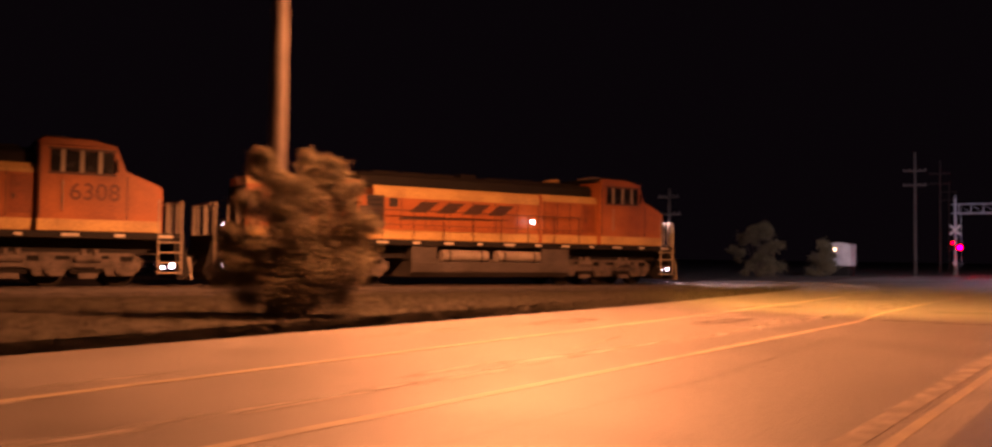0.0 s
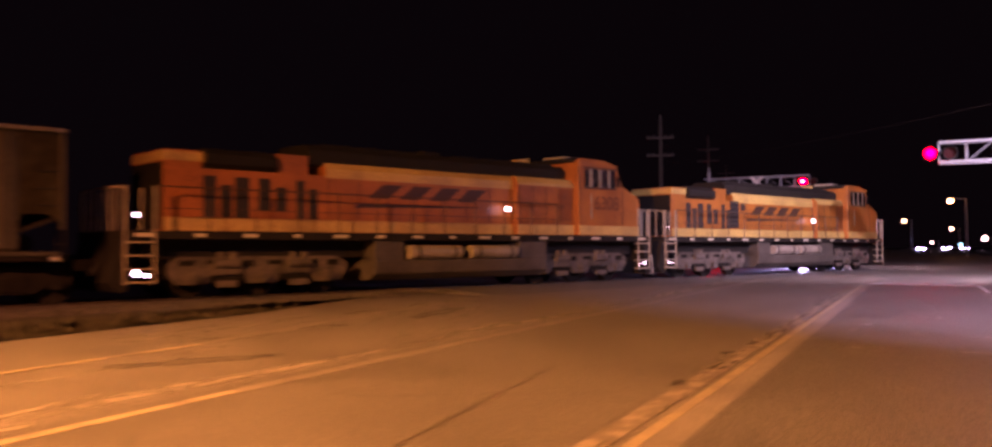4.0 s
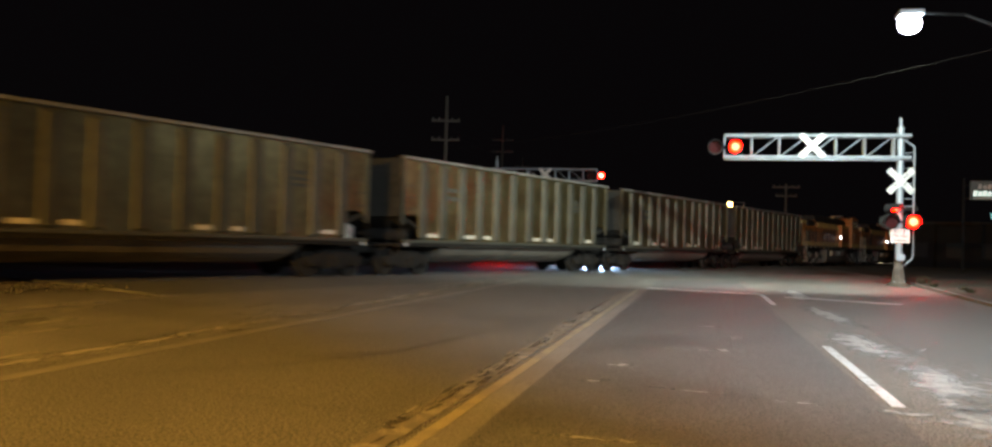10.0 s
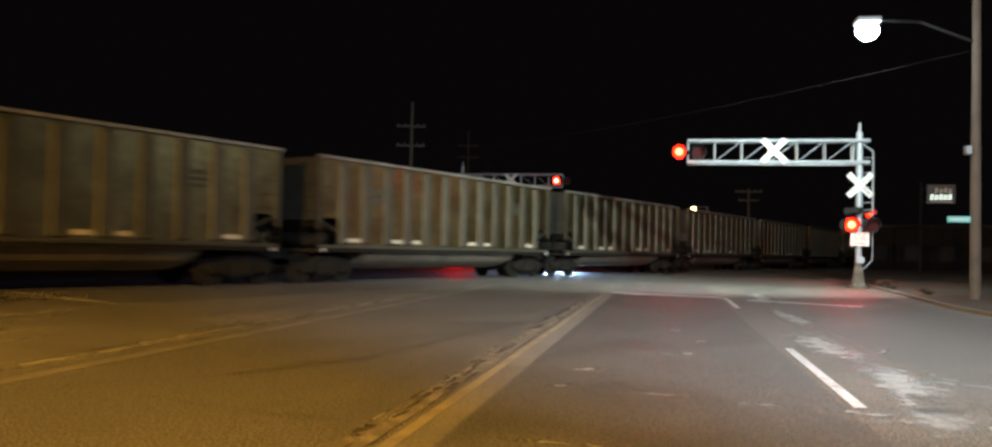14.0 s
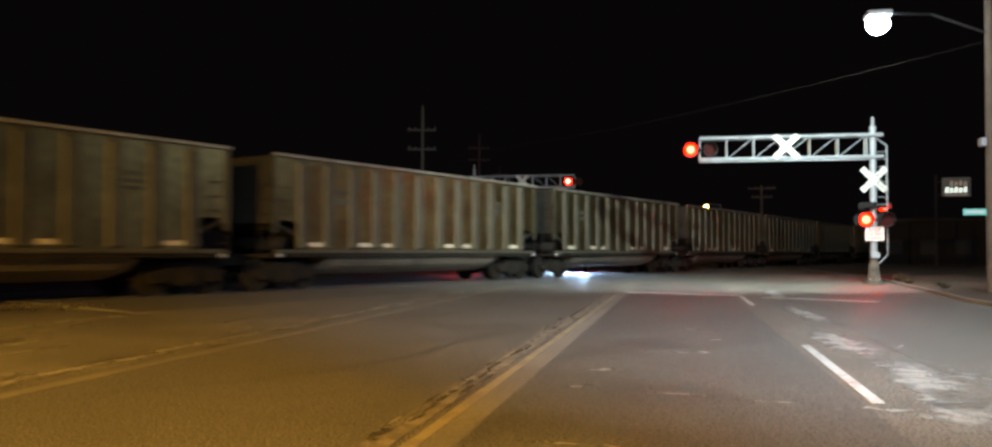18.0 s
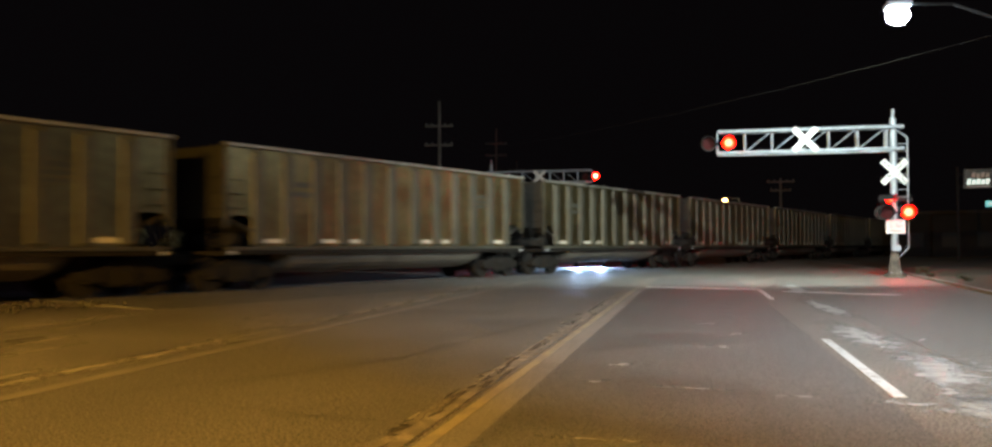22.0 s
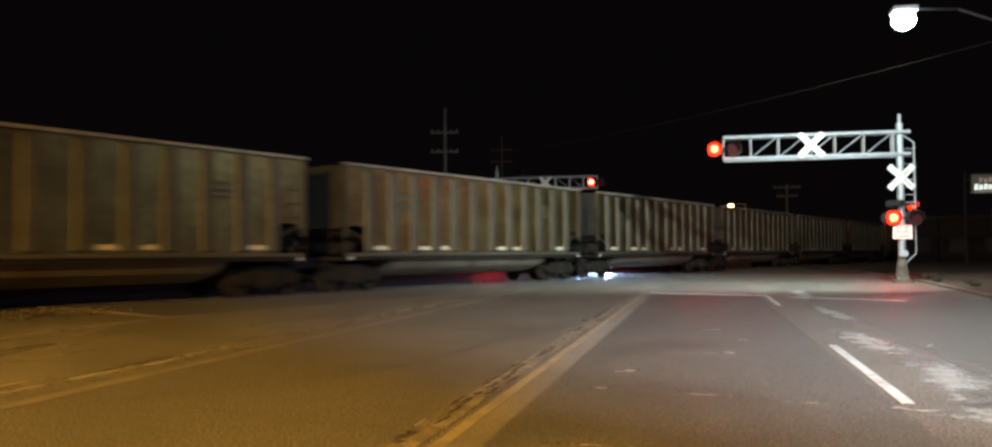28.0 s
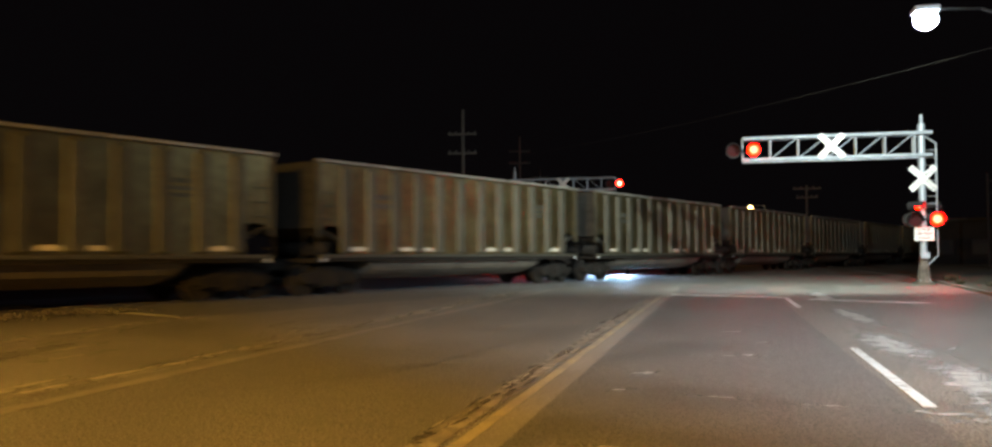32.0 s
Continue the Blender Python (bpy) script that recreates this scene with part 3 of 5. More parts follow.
for x, y, l, w, t in ((-2.1, 4.6, 0.7, 0.26, 85), (-2.0, 5.8, 0.9, 0.22, 88), (-1.95, 8.2, 0.8, 0.2, 92), (-6.4, 6.0, 1.0, 0.18, 60), (-8.9, 6.2, 0.8, 0.35, 10), (-5.9, 10.6, 0.9, 0.18, 80), (-6.1, 14.2, 1.1, 0.2, 85), (-2.05, 2.0, 0.9, 0.24, 90),
                      (-2.1, -3.0, 0.9, 0.28, 88), (-5.9, -4.2, 1.6, 0.3, 88), (-6.0, -9.0, 1.2, 0.24, 95), (-5.4, -6.6, 0.7, 0.3, 40), (-3.2, -3.4, 0.9, 0.5, 20)):
    blotch(x, y, l, w, t, "dark_spot", "dark crumbled spot in the asphalt", 0.0075, "pothole_patch")


def crack(points, w, material="tar"):
    """A thin jagged line of dark filler."""
    bm = bmesh.new()
    rows = []
    for (x0, y0), (x1, y1) in zip(points, points[1:]):
        n = max(2, int(math.hypot(x1 - x0, y1 - y0) / 0.12))
        d = Vector((x1 - x0, y1 - y0)).normalized()
        for i in range(n):
            f = i / n
            j = random.uniform(-0.03, 0.03)
            k = w * random.uniform(0.25, 0.75) / 2
            c = Vector((x0 + (x1 - x0) * f - d.y * j, y0 + (y1 - y0) * f + d.x * j))
            rows.append((bm.verts.new((c.x - d.y * k, c.y + d.x * k, 0.0055)), bm.verts.new((c.x + d.y * k, c.y - d.x * k, 0.0055))))
    for a, b in zip(rows, rows[1:]):
        bm.faces.new((a[0], a[1], b[1], b[0]))
    tagged(part("road_crack", bm, material), "jagged dark crack in the old asphalt", "", "", "structure")


for pts, w in (([(-4.2, 6.6), (-3.55, 6.37), (-2.8, 6.17), (-2.1, 6.05)], 0.04), ([(-7.5, 4.4), (-5.2, 6.5), (-4.58, 7.3), (-3.98, 8.0), (-3.24, 9.44), (-2.6, 14)], 0.04),
               ([(-0.48, 8.62), (-0.06, 7.94), (0.25, 7.82), (1.3, 7.6)], 0.035), ([(-9.0, 9.5), (-7.2, 10.4), (-5.9, 10.2)], 0.05), ([(-12, 12), (-10, 12.6), (-8.2, 12.4)], 0.05),
               ([(-6.0, 1.0), (-4.4, 0.2), (-2.2, 1.4)], 0.04), ([(-9.0, -4.5), (-7.0, -5.2), (-5.4, -4.6), (-2.2, -5.4)], 0.05), ([(-3.2, -6), (-3.0, -2), (-3.6, 3)], 0.025),
               ([(-8.6, -12), (-6.4, -12.8), (-4.8, -12.4), (-2.0, -13.1)], 0.05), ([(-4.2, -30), (-4.0, -20), (-4.5, -12)], 0.04), ([(-10.4, 0), (-9.0, 4.2), (-8.4, 8.2)], 0.04),
               ([(4.6, 9), (5.0, 16), (4.7, 22)], 0.035), ([(-6.35, 2), (-6.3, 6), (-6.4, 11), (-6.35, 16)], 0.05), ([(-1.7, 27.5), (-1.3, 30.5), (-0.9, 33)], 0.12), ([(2.0, 26.5), (2.6, 30), (3.2, 33)], 0.12),
               ([(-5.5, 33.3), (-1.2, 32.6), (3.0, 31.8), (6.3, 31.4)], 0.14)):
    crack(pts, w)
for i in range(34):
    y = -8 + i * 0.85 + random.uniform(-0.3, 0.3)
    x = random.choice((-1.8, -1.83, -1.87, -1.96, -2.05)) + random.uniform(-0.02, 0.02)
    crack([(x, y), (x + random.uniform(-0.03, 0.03), y + random.uniform(0.5, 1.6))], random.uniform(0.014, 0.034), "pit")
for i in range(22):
    blotch(random.gauss(2.55, 0.3), random.gauss(9.6, 0.9), random.uniform(0.5, 1.4), random.uniform(0.08, 0.2), random.gauss(-6, 8), "chalky", "pale scrape on the asphalt with some gloss in its colour", 0.0068 + 0.00004 * i)
for i in range(70):
    y = 3.0 + 21.0 * random.random() ** 1.2
    blotch(random.gauss(-1.97, 0.06), y, random.uniform(0.4, 1.3), random.uniform(0.04, 0.12), 89 + random.uniform(-4, 4), "dark_spot", "dark crumbled spot in the asphalt", 0.0076 + 0.00003 * i, "pothole_patch")
for i in range(46):
    y = 3.0 + 21.0 * random.random() ** 1.2
    blotch(random.gauss(-2.0, 0.07), y, random.uniform(0.4, 1.1), random.uniform(0.04, 0.1), 89 + random.uniform(-4, 4), "pale_streak", "pale chipped asphalt beside the yellow line", 0.0099 + 0.00003 * i, "road_chip")
for i in range(26):
    x, y = random.uniform(1.9, 2.9), random.uniform(6.4, 16.0)
    blotch(x, y, random.uniform(0.4, 1.3), random.uniform(0.1, 0.26), random.choice((0, 5, 80, 95)) + random.uniform(-15, 15), "chalky", "pale scrape on the asphalt with some gloss in its colour", 0.0072 + 0.00005 * i)

verge = [(left_edge(y), y) for y in (-120, -60, -8, 8, 20)] + [tuple(on_track(22, 3.4).xy), tuple(on_track(-120, 3.4).xy)]
sheet("verge", verge, "grass", "rough short grass verge between road and track", -0.02, 0.05)
sheet("pavement", [(right_edge(y) + 0.15, y) for y in (-60, 24, 48)] + [(13.5, 48), (13.5, -60)], "dirt", "dark bare strip of soil behind the kerb", 0.05, 0.14)
kb = bmesh.new()
for y0, y1 in ((-60, 24), (24, 48)):
    a, b = right_edge(y0), right_edge(y1)
    v = [kb.verts.new(p) for p in ((a, y0, -0.05), (b, y1, -0.05), (b, y1, 0.08), (a, y0, 0.08), (a + 0.15, y0, -0.05), (b + 0.15, y1, -0.05), (b + 0.15, y1, 0.08), (a + 0.15, y0, 0.08))]
    for f in ((0, 1, 2, 3), (7, 6, 5, 4), (3, 2, 6, 7), (0, 4, 5, 1), (0, 3, 7, 4), (1, 5, 6, 2)):
        kb.faces.new([v[i] for i in f])
tagged(part("kerb", kb, "concrete"), "worn concrete kerb along the road", "", "", "structure")

# the track
TILT = pose(0, 0, 0, 0, 0, HEADING) @ pose(0, 0, 0, 0, math.degrees(FALL), 0)
TRACK = Matrix.Translation(on_track(0)) @ TILT
for a, b in ((-420, 11.0), (70, 420)):
    lift = -0.45 if a < 0 else -0.2
    ob = part("ballast_bed", made((prism_x, [(-4.4, -2.5), (-4.4, lift - 0.3), (-1.9, -0.04), (1.9, -0.04), (4.4, lift - 0.3), (4.4, -2.5)], a, b)), "ballast")
    ob.matrix_basis = TRACK
    tagged(ob, "crushed stone ballast under the rails", "", "", "structure")
ob = part("crossing_hump", made((prism_x, [(-8.5, -0.5), (-8.5, -0.19), (-2.0, -0.012), (2.0, -0.012), (8.5, -0.19), (8.5, -0.5)], 11.0, 70.0)), "asphalt_new")
ob.matrix_basis = TRACK
tagged(ob, "old asphalt hump carrying the road over the rails", "", "", "structure")
rails = thing("railway_track", TRACK, "steel rails on creosoted ties, worn shiny on top", "railway track")
for y in (-0.7535, 0.7535):
    bm = made((prism_x, [(y - 0.07, -0.16), (y + 0.07, -0.16), (y + 0.035, -0.05), (y + 0.036, 0.004), (y - 0.036, 0.004), (y - 0.035, -0.05)], -420, 420))
    part("rail", bm, "rail_steel", rails)
tie_bm = made((box, -0.11, 0.11, -1.3, 1.3, -0.2, -0.03))
tie = part("tie", tie_bm, "tie_wood", rails)
tie.matrix_basis = pose(10.5, 0, 0)
for i in range(1, 110):
    o = tie.copy()
    scene.collection.objects.link(o)
    o.matrix_basis = pose(10.5 - 0.55 * i, 0, 0, 0, 0, random.uniform(-1, 1))

sv, sf = [], []
for i in range(2600):
    u = random.uniform(-40, 11.5)
    o = random.uniform(1.9, 3.0)
    c = on_track(u, o, 0)
    c.z = random.uniform(-0.02, 0.05) + (0.16 * max(0, 1 - abs(u - 9.5) / 2.5) * max(0, 1 - abs(o - 2.5) / 0.6))
    r = random.uniform(0.02, 0.055)
    k = len(sv)
    for v in ((1, 0, 0), (-1, 0, 0), (0, 1, 0), (0, -1, 0), (0, 0, 1), (0, 0, -1)):
        sv.append(c + Vector(v) * r * random.uniform(0.6, 1.2))
    for f in ((0, 2, 4), (2, 1, 4), (1, 3, 4), (3, 0, 4), (2, 0, 5), (1, 2, 5), (3, 1, 5), (0, 3, 5)):
        sf.append([k + q for q in f])
me = bpy.data.meshes.new("gravel")
me.from_pydata(sv, [], sf)
me.materials.append(M["stone"])
tagged(new("gravel", me), "loose pale gravel along the track shoulder", "gravel", "", "stuff")

gv, gf = [], []
for i in range(52000):
    y = random.uniform(-34, 12)
    x = left_edge(y) - random.random() * 13.0
    if OUT.dot(Vector((x, y, 0))) < TRACK_OFF + 4.6:
        continue
    h, w = random.uniform(0.05, 0.17), random.uniform(0.008, 0.018)
    a = random.uniform(0, 6.28)
    lean = Vector((random.uniform(-0.05, 0.05), random.uniform(-0.05, 0.05), h))
    c = Vector((x, y, -0.03))
    d = Vector((math.cos(a), math.sin(a), 0)) * w
    k = len(gv)
    gv += [c - d, c + d, c + lean]
    gf.append((k, k + 1, k + 2))
me = bpy.data.meshes.new("grass_blades")
me.from_pydata(gv, [], gf)
me.materials.append(M["grass"])
tagged(new("grass_blades", me), "sparse short grass on the verge", "grass", "", "stuff")


# ---- the train ----
def wheelset(parent, x, r=0.46, gauge=0.7535):
    bm = bmesh.new()
    for s in (-1, 1):
        tube(bm, (0, s * (gauge - 0.03), 0), (0, s * (gauge + 0.1), 0), r, 20)
        tube(bm, (0, s * (gauge - 0.07), 0), (0, s * (gauge - 0.03), 0), r + 0.025, 20)
    tube(bm, (0, -1.05, 0), (0, 1.05, 0), 0.085, 10)
    ob = part("wheelset", bm, "dark_steel", parent)
    ob.matrix_basis = pose(x, 0, r)
    return ob


def freight_truck(car, x):
    tr = part("truck", made((box, -0.22, 0.22, -1.1, 1.1, 0.55, 0.8)), "dark_steel", car, "grimy cast steel truck")
    tr.matrix_basis = pose(x, 0, 0)
    for s in (-1, 1):
        y = s * 1.0
        bm = bmesh.new()
        prism(bm, [(-1.2, 0.42), (-1.2, 0.6), (-0.75, 0.66), (-0.45, 0.86), (0.45, 0.86), (0.75, 0.66), (1.2, 0.6), (1.2, 0.42), (0.8, 0.44), (0.4, 0.24), (-0.4, 0.24), (-0.8, 0.44)], y - 0.07, y + 0.07)
        part("side_frame", bm, "dark_steel", tr)
        for k in (-0.18, 0.0, 0.18):
            part("spring", made((tube, (k, y * 1.08, 0.3), (k, y * 1.08, 0.62), 0.07, 8)), "dark_steel", tr)
        for k in (-0.9, 0.9):
            part("bearing_box", made((box, k - 0.13, k + 0.13, y - 0.11, y + 0.13, 0.33, 0.6)), "dark_steel", tr)
    for k in (-0.9, 0.9):
        wheelset(tr, k, 0.45)
    return tr


POSTS = [-6.15, -5.05, -3.95, -2.85, -1.75, -0.6, 0.6, 1.75, 2.85, 3.95, 5.05, 6.15]


def hat_post(s, z0, z1):
    """A folded side post: a narrow crown between two slanting cheeks, run out at both ends."""
    bm = bmesh.new()
    foot = [bm.verts.new((x, s * 1.475, z)) for x, z in ((-0.2, z0), (0.2, z0), (0.2, z1), (-0.2, z1))]
    crown = [bm.verts.new((x, s * 1.54, z)) for x, z in ((-0.165, z0 + 0.08), (0.165, z0 + 0.08), (0.165, z1 - 0.12), (-0.165, z1 - 0.12))]
    bm.faces.new(foot)
    bm.faces.new(crown)
    for i in range(4):
        j = (i + 1) % 4
        bm.faces.new((foot[i], foot[j], crown[j], crown[i]))
    return bm


def coal_car(m):
    car = thing("coal_car", m, "dull aluminium coal gondola with ribbed sides on a moving train", "railway car", "coal cars of the train")
    half, sill, top = 7.28, 1.14, 3.86
    notch = [(half, 1.66), (half - 0.12, 1.9), (half - 0.34, 2.02), (half - 0.8, 2.02), (half - 1.05, 1.85), (half - 1.18, 1.55), (half - 1.18, sill)]
    outline = [(half, top), (-half, top)] + [(-x, z) for x, z in notch] + notch[::-1]
    for s in (-1, 1):
        bm = made((prism, outline, s * 1.46 - 0.02, s * 1.46 + 0.02))
        part("side_sheet", bm, "aluminium", car)
        part("top_chord", made((box, -half - 0.02, half + 0.02, s * 1.52 - 0.08, s * 1.52 + 0.08, top - 0.02, top + 0.07)), "chord_highlight", car, bevel=0.012)
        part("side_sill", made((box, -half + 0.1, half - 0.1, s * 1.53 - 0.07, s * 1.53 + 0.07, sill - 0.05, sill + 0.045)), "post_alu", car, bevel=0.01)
        part("lower_sill", made((box, -half + 0.1, half - 0.1, s * 1.5 - 0.05, s * 1.5 + 0.05, sill - 0.16, sill - 0.05)), "dark_steel", car)
    post = None
    for s in (-1, 1):
        for x in POSTS:
            if post is None:
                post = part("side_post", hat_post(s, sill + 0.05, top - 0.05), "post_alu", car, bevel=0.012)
                post.matrix_basis = pose(x, 0, 0)
            else:
                o = post.copy()
                scene.collection.objects.link(o)
                o.matrix_basis = pose(x, 0, 0, 0, 0, 0 if s == -1 else 180)
    for s in (-1, 1):
        x = s * half
        bm = made((prism, [(x, 1.95), (x, top), (x - s * 0.06, top), (x - s * 0.06, 2.0), (x - s * 2.6, 1.0), (x - s * 2.6, 0.92)], -1.44, 1.44))
        part("end_slope", bm, "shaded_end", car, "sloped end sheet darkened for dirt and shade")
        ladder = part("ladder", made((tube, (x + s * 0.02, -1.5, 1.0), (x + s * 0.02, -1.5, 3.2), 0.022, 6), (tube, (x + s * 0.02, -0.95, 1.0), (x + s * 0.02, -0.95, 3.2), 0.022, 6)), "dark_steel", car)
        rung = None
        for k in range(5):
            rung = repeat("rung", rung, lambda: made((tube, (0, -1.5, 0), (0, -0.95, 0), 0.018, 6)), "dark_steel", ladder, pose(x + s * 0.02, 0, 1.35 + 0.42 * k))
        part("end_platform", made((box, min(x, x - s * 2.2), max(x, x - s * 2.2), -1.42, 1.42, 0.95, 1.06)), "dark_steel", car)
        bm = made((box, min(x - s * 0.6, x + s * 0.6), max(x - s * 0.6, x + s * 0.6), -0.13, 0.13, 0.72, 0.98), (box, min(x + s * 0.56, x + s * 0.8), max(x + s * 0.56, x + s * 0.8), -0.2, 0.2, 0.7, 1.0))
        part("coupler", bm, "dark_steel", car, bevel=0.02)
        bm = bmesh.new()
        tube(bm, (x - s * 0.75, -1.1, 1.35), (x - s * 0.75, 1.1, 1.35), 0.22, 12)
        part("brake_cylinder", bm, "dark_steel", car, smooth=True)
        for k in range(3):
            part("grab_iron", made((tube, (x - s * 0.15, -1.55, 2.2 + 0.38 * k), (x - s * 0.6, -1.55, 2.2 + 0.38 * k), 0.016, 6)), "post_alu", car)
        for y in (-1, 1):
            part("corner_post", made((box, min(x, x - s * 0.09), max(x, x - s * 0.09), y * 1.5 - 0.04, y * 1.5 + 0.04, 1.68, 3.84)), "post_alu", car)
        for y in (-1, 1):
            part("end_plate", made((box, min(x - s * 0.12, x - s * 0.3), max(x - s * 0.12, x - s * 0.3), y * 1.56 - 0.006, y * 1.56 + 0.006, 0.98, 1.07)), "sign_white", car, "small white reflective plate")
        freight_truck(car, s * 6.35)
    section = [(-1.42, 1.0)] + [(-1.32 * math.cos(a), 0.98 - 0.58 * math.sin(a)) for a in [radians(k) for k in range(0, 181, 15)]] + [(1.42, 1.0)]
    bm = bmesh.new()
    rings = []
    for x, k in ((-4.85, 0.45), (-4.72, 0.8), (-4.45, 0.97), (-4.1, 1.0), (4.1, 1.0), (4.45, 0.97), (4.72, 0.8), (4.85, 0.45)):
        rings.append([bm.verts.new((x, y * (0.9 + 0.1 * k), 1.0 + (z - 1.0) * k)) for y, z in section])
    for a, b in zip(rings, rings[1:]):
        for i in range(len(section) - 1):
            bm.faces.new((a[i], b[i], b[i + 1], a[i + 1]))
        bm.faces.new((a[-1], b[-1], b[0], a[0]))
    bm.faces.new(rings[0])
    bm.faces.new(rings[-1][::-1])
    part("tub", bm, "tub_grey", car, "rounded dusty steel tub between the trucks")
    part("centre_sill", made((box, -7.3, 7.3, -0.2, 0.2, 0.78, 1.0)), "dark_steel", car)
    # small plates and reflective strips along the near and far side
    for s in (-1, 1):
        for x, w in ((-6.6, 0.0), (-5.6, 0.32), (-3.4, 0.3), (-2.3, 0.22), (1.2, 0.26), (2.3, 0.2), (5.6, 0.3)):
            if w:
                part("reflector", made((box, x - w, x + w, s * 1.487 - 0.004, s * 1.487 + 0.004, 1.28, 1.4)), "reflector", car)
        for k, (x, z, w, h) in enumerate(((-4.5, 3.0, 0.3, 0.13), (-4.5, 2.72, 0.36, 0.13), (4.45, 3.05, 0.22, 0.1), (4.45, 2.85, 0.3, 0.08), (4.45, 2.68, 0.26, 0.08))):
            part("marking", made((box, s * -x - w, s * -x + w, s * 1.487 - 0.003, s * 1.487 + 0.003, z - h, z + h * 0.2)), "post_alu", car, "faded stencilled marking")
    part("coal_load", coal_heap(), "coal", car, "heaped coal load")
    return car


def coal_heap():
    bm = bmesh.new()
    nx, ny = 30, 6
    g = [[bm.verts.new((-7.3 + 14.6 * i / nx, -1.42 + 2.84 * j / ny, 3.45 + 0.35 * math.sin(math.pi * i / nx) ** 0.4 * math.sin(math.pi * j / ny) + random.uniform(-0.05, 0.05))) for j in range(ny + 1)] for i in range(nx + 1)]
    for i in range(nx):
        for j in range(ny):
            bm.faces.new((g[i][j], g[i + 1][j], g[i + 1][j + 1], g[i][j + 1]))
    return bm


def engine_truck(loco, x):
    bm = bmesh.new()
    for s in (-1, 1):
        y = s * 1.16
        prism(bm, [(-2.6, 0.62), (-2.6, 0.86), (-2.3, 1.04), (2.3, 1.04), (2.6, 0.86), (2.6, 0.62), (2.35, 0.34), (1.6, 0.34), (1.5, 0.56), (0.5, 0.56), (0.4, 0.34), (-0.4, 0.34), (-0.5, 0.56), (-1.5, 0.56), (-1.6, 0.34), (-2.35, 0.34)], y - 0.06, y + 0.06)
        for k in (-1.0, 1.0):
            prism(bm, [(k - 0.42, 0.66), (k - 0.3, 0.8), (k + 0.3, 0.8), (k + 0.42, 0.66), (k + 0.3, 0.6), (k - 0.3, 0.6)], y + s * 0.05, y + s * 0.12)
        for k in (-1.95, 0.0, 1.95):
            box(bm, k - 0.2, k + 0.2, y - 0.09, y + 0.13, 0.34, 0.78)
            tube(bm, (k, y + s * 0.1, 0.52), (k, y + s * 0.2, 0.52), 0.13, 10)
        for k in (-1.05, 1.05):
            tube(bm, (k - 0.35, y + s * 0.12, 0.85), (k + 0.35, y + s * 0.12, 0.85), 0.11, 8)
            box(bm, k - 0.26, k + 0.26, y - 0.04, y + s * 0.15, 0.26, 0.42)
            tube(bm, (k - 0.15, y + s * 0.05, 0.7), (k - 0.15, y + s * 0.05, 1.15), 0.09, 8)
            tube(bm, (k + 0.2, y + s * 0.05, 0.7), (k + 0.2, y + s * 0.05, 1.15), 0.09, 8)
    box(bm, -2.2, 2.2, -0.6, 0.6, 0.6, 0.95)
    tr = part("truck", bm, "truck_grey", loco, "dusty grey cast steel engine truck")
    tr.matrix_basis = pose(x, 0, 0)
    for s in (-1, 1):
        # dark plates on the casting draw the shade of its hollows
        for k, z, w, h in ((-2.1, 0.88, 0.2, 0.07), (-1.45, 0.9, 0.12, 0.05), (-0.45, 0.86, 0.16, 0.08), (0.35, 0.88, 0.2, 0.06), (1.5, 0.9, 0.14, 0.05), (2.15, 0.86, 0.18, 0.08), (-1.0, 0.47, 0.42, 0.07), (1.0, 0.47, 0.42, 0.07)):
            part("pocket", made((box, k - w, k + w, s * 1.222 - 0.008, s * 1.222 + 0.008, z - h, z + h)), "dark_steel", tr, "dark plate drawn as a shaded hollow")
    for k in (-1.95, 0.0, 1.95):
        wheelset(tr, k, 0.53)


def hooded_lamp(loco, name, x, side, z, r, label):
    """A lit lens set back in a short black tube that faces sideways."""
    lens = part(name, made((tube, (x, side * 1.4, z), (x, side * 1.43, z), r, 12)), "white_glow", loco, label)
    bm, n = bmesh.new(), 14
    rings = []
    for y, k in ((1.395, 0.004), (1.395, r), (1.43 + r, r), (1.43 + r, r + 0.012), (1.38, r + 0.012), (1.38, 0.004)):
        rings.append([bm.verts.new((x + k * math.cos(2 * math.pi * i / n), side * y, z + k * math.sin(2 * math.pi * i / n))) for i in range(n)])
    for a, b in zip(rings, rings[1:] + rings[:1]):
        for i in range(n):
            bm.faces.new((a[i], a[(i + 1) % n], b[(i + 1) % n], b[i]))
    part("hood", bm, "black_metal", lens)


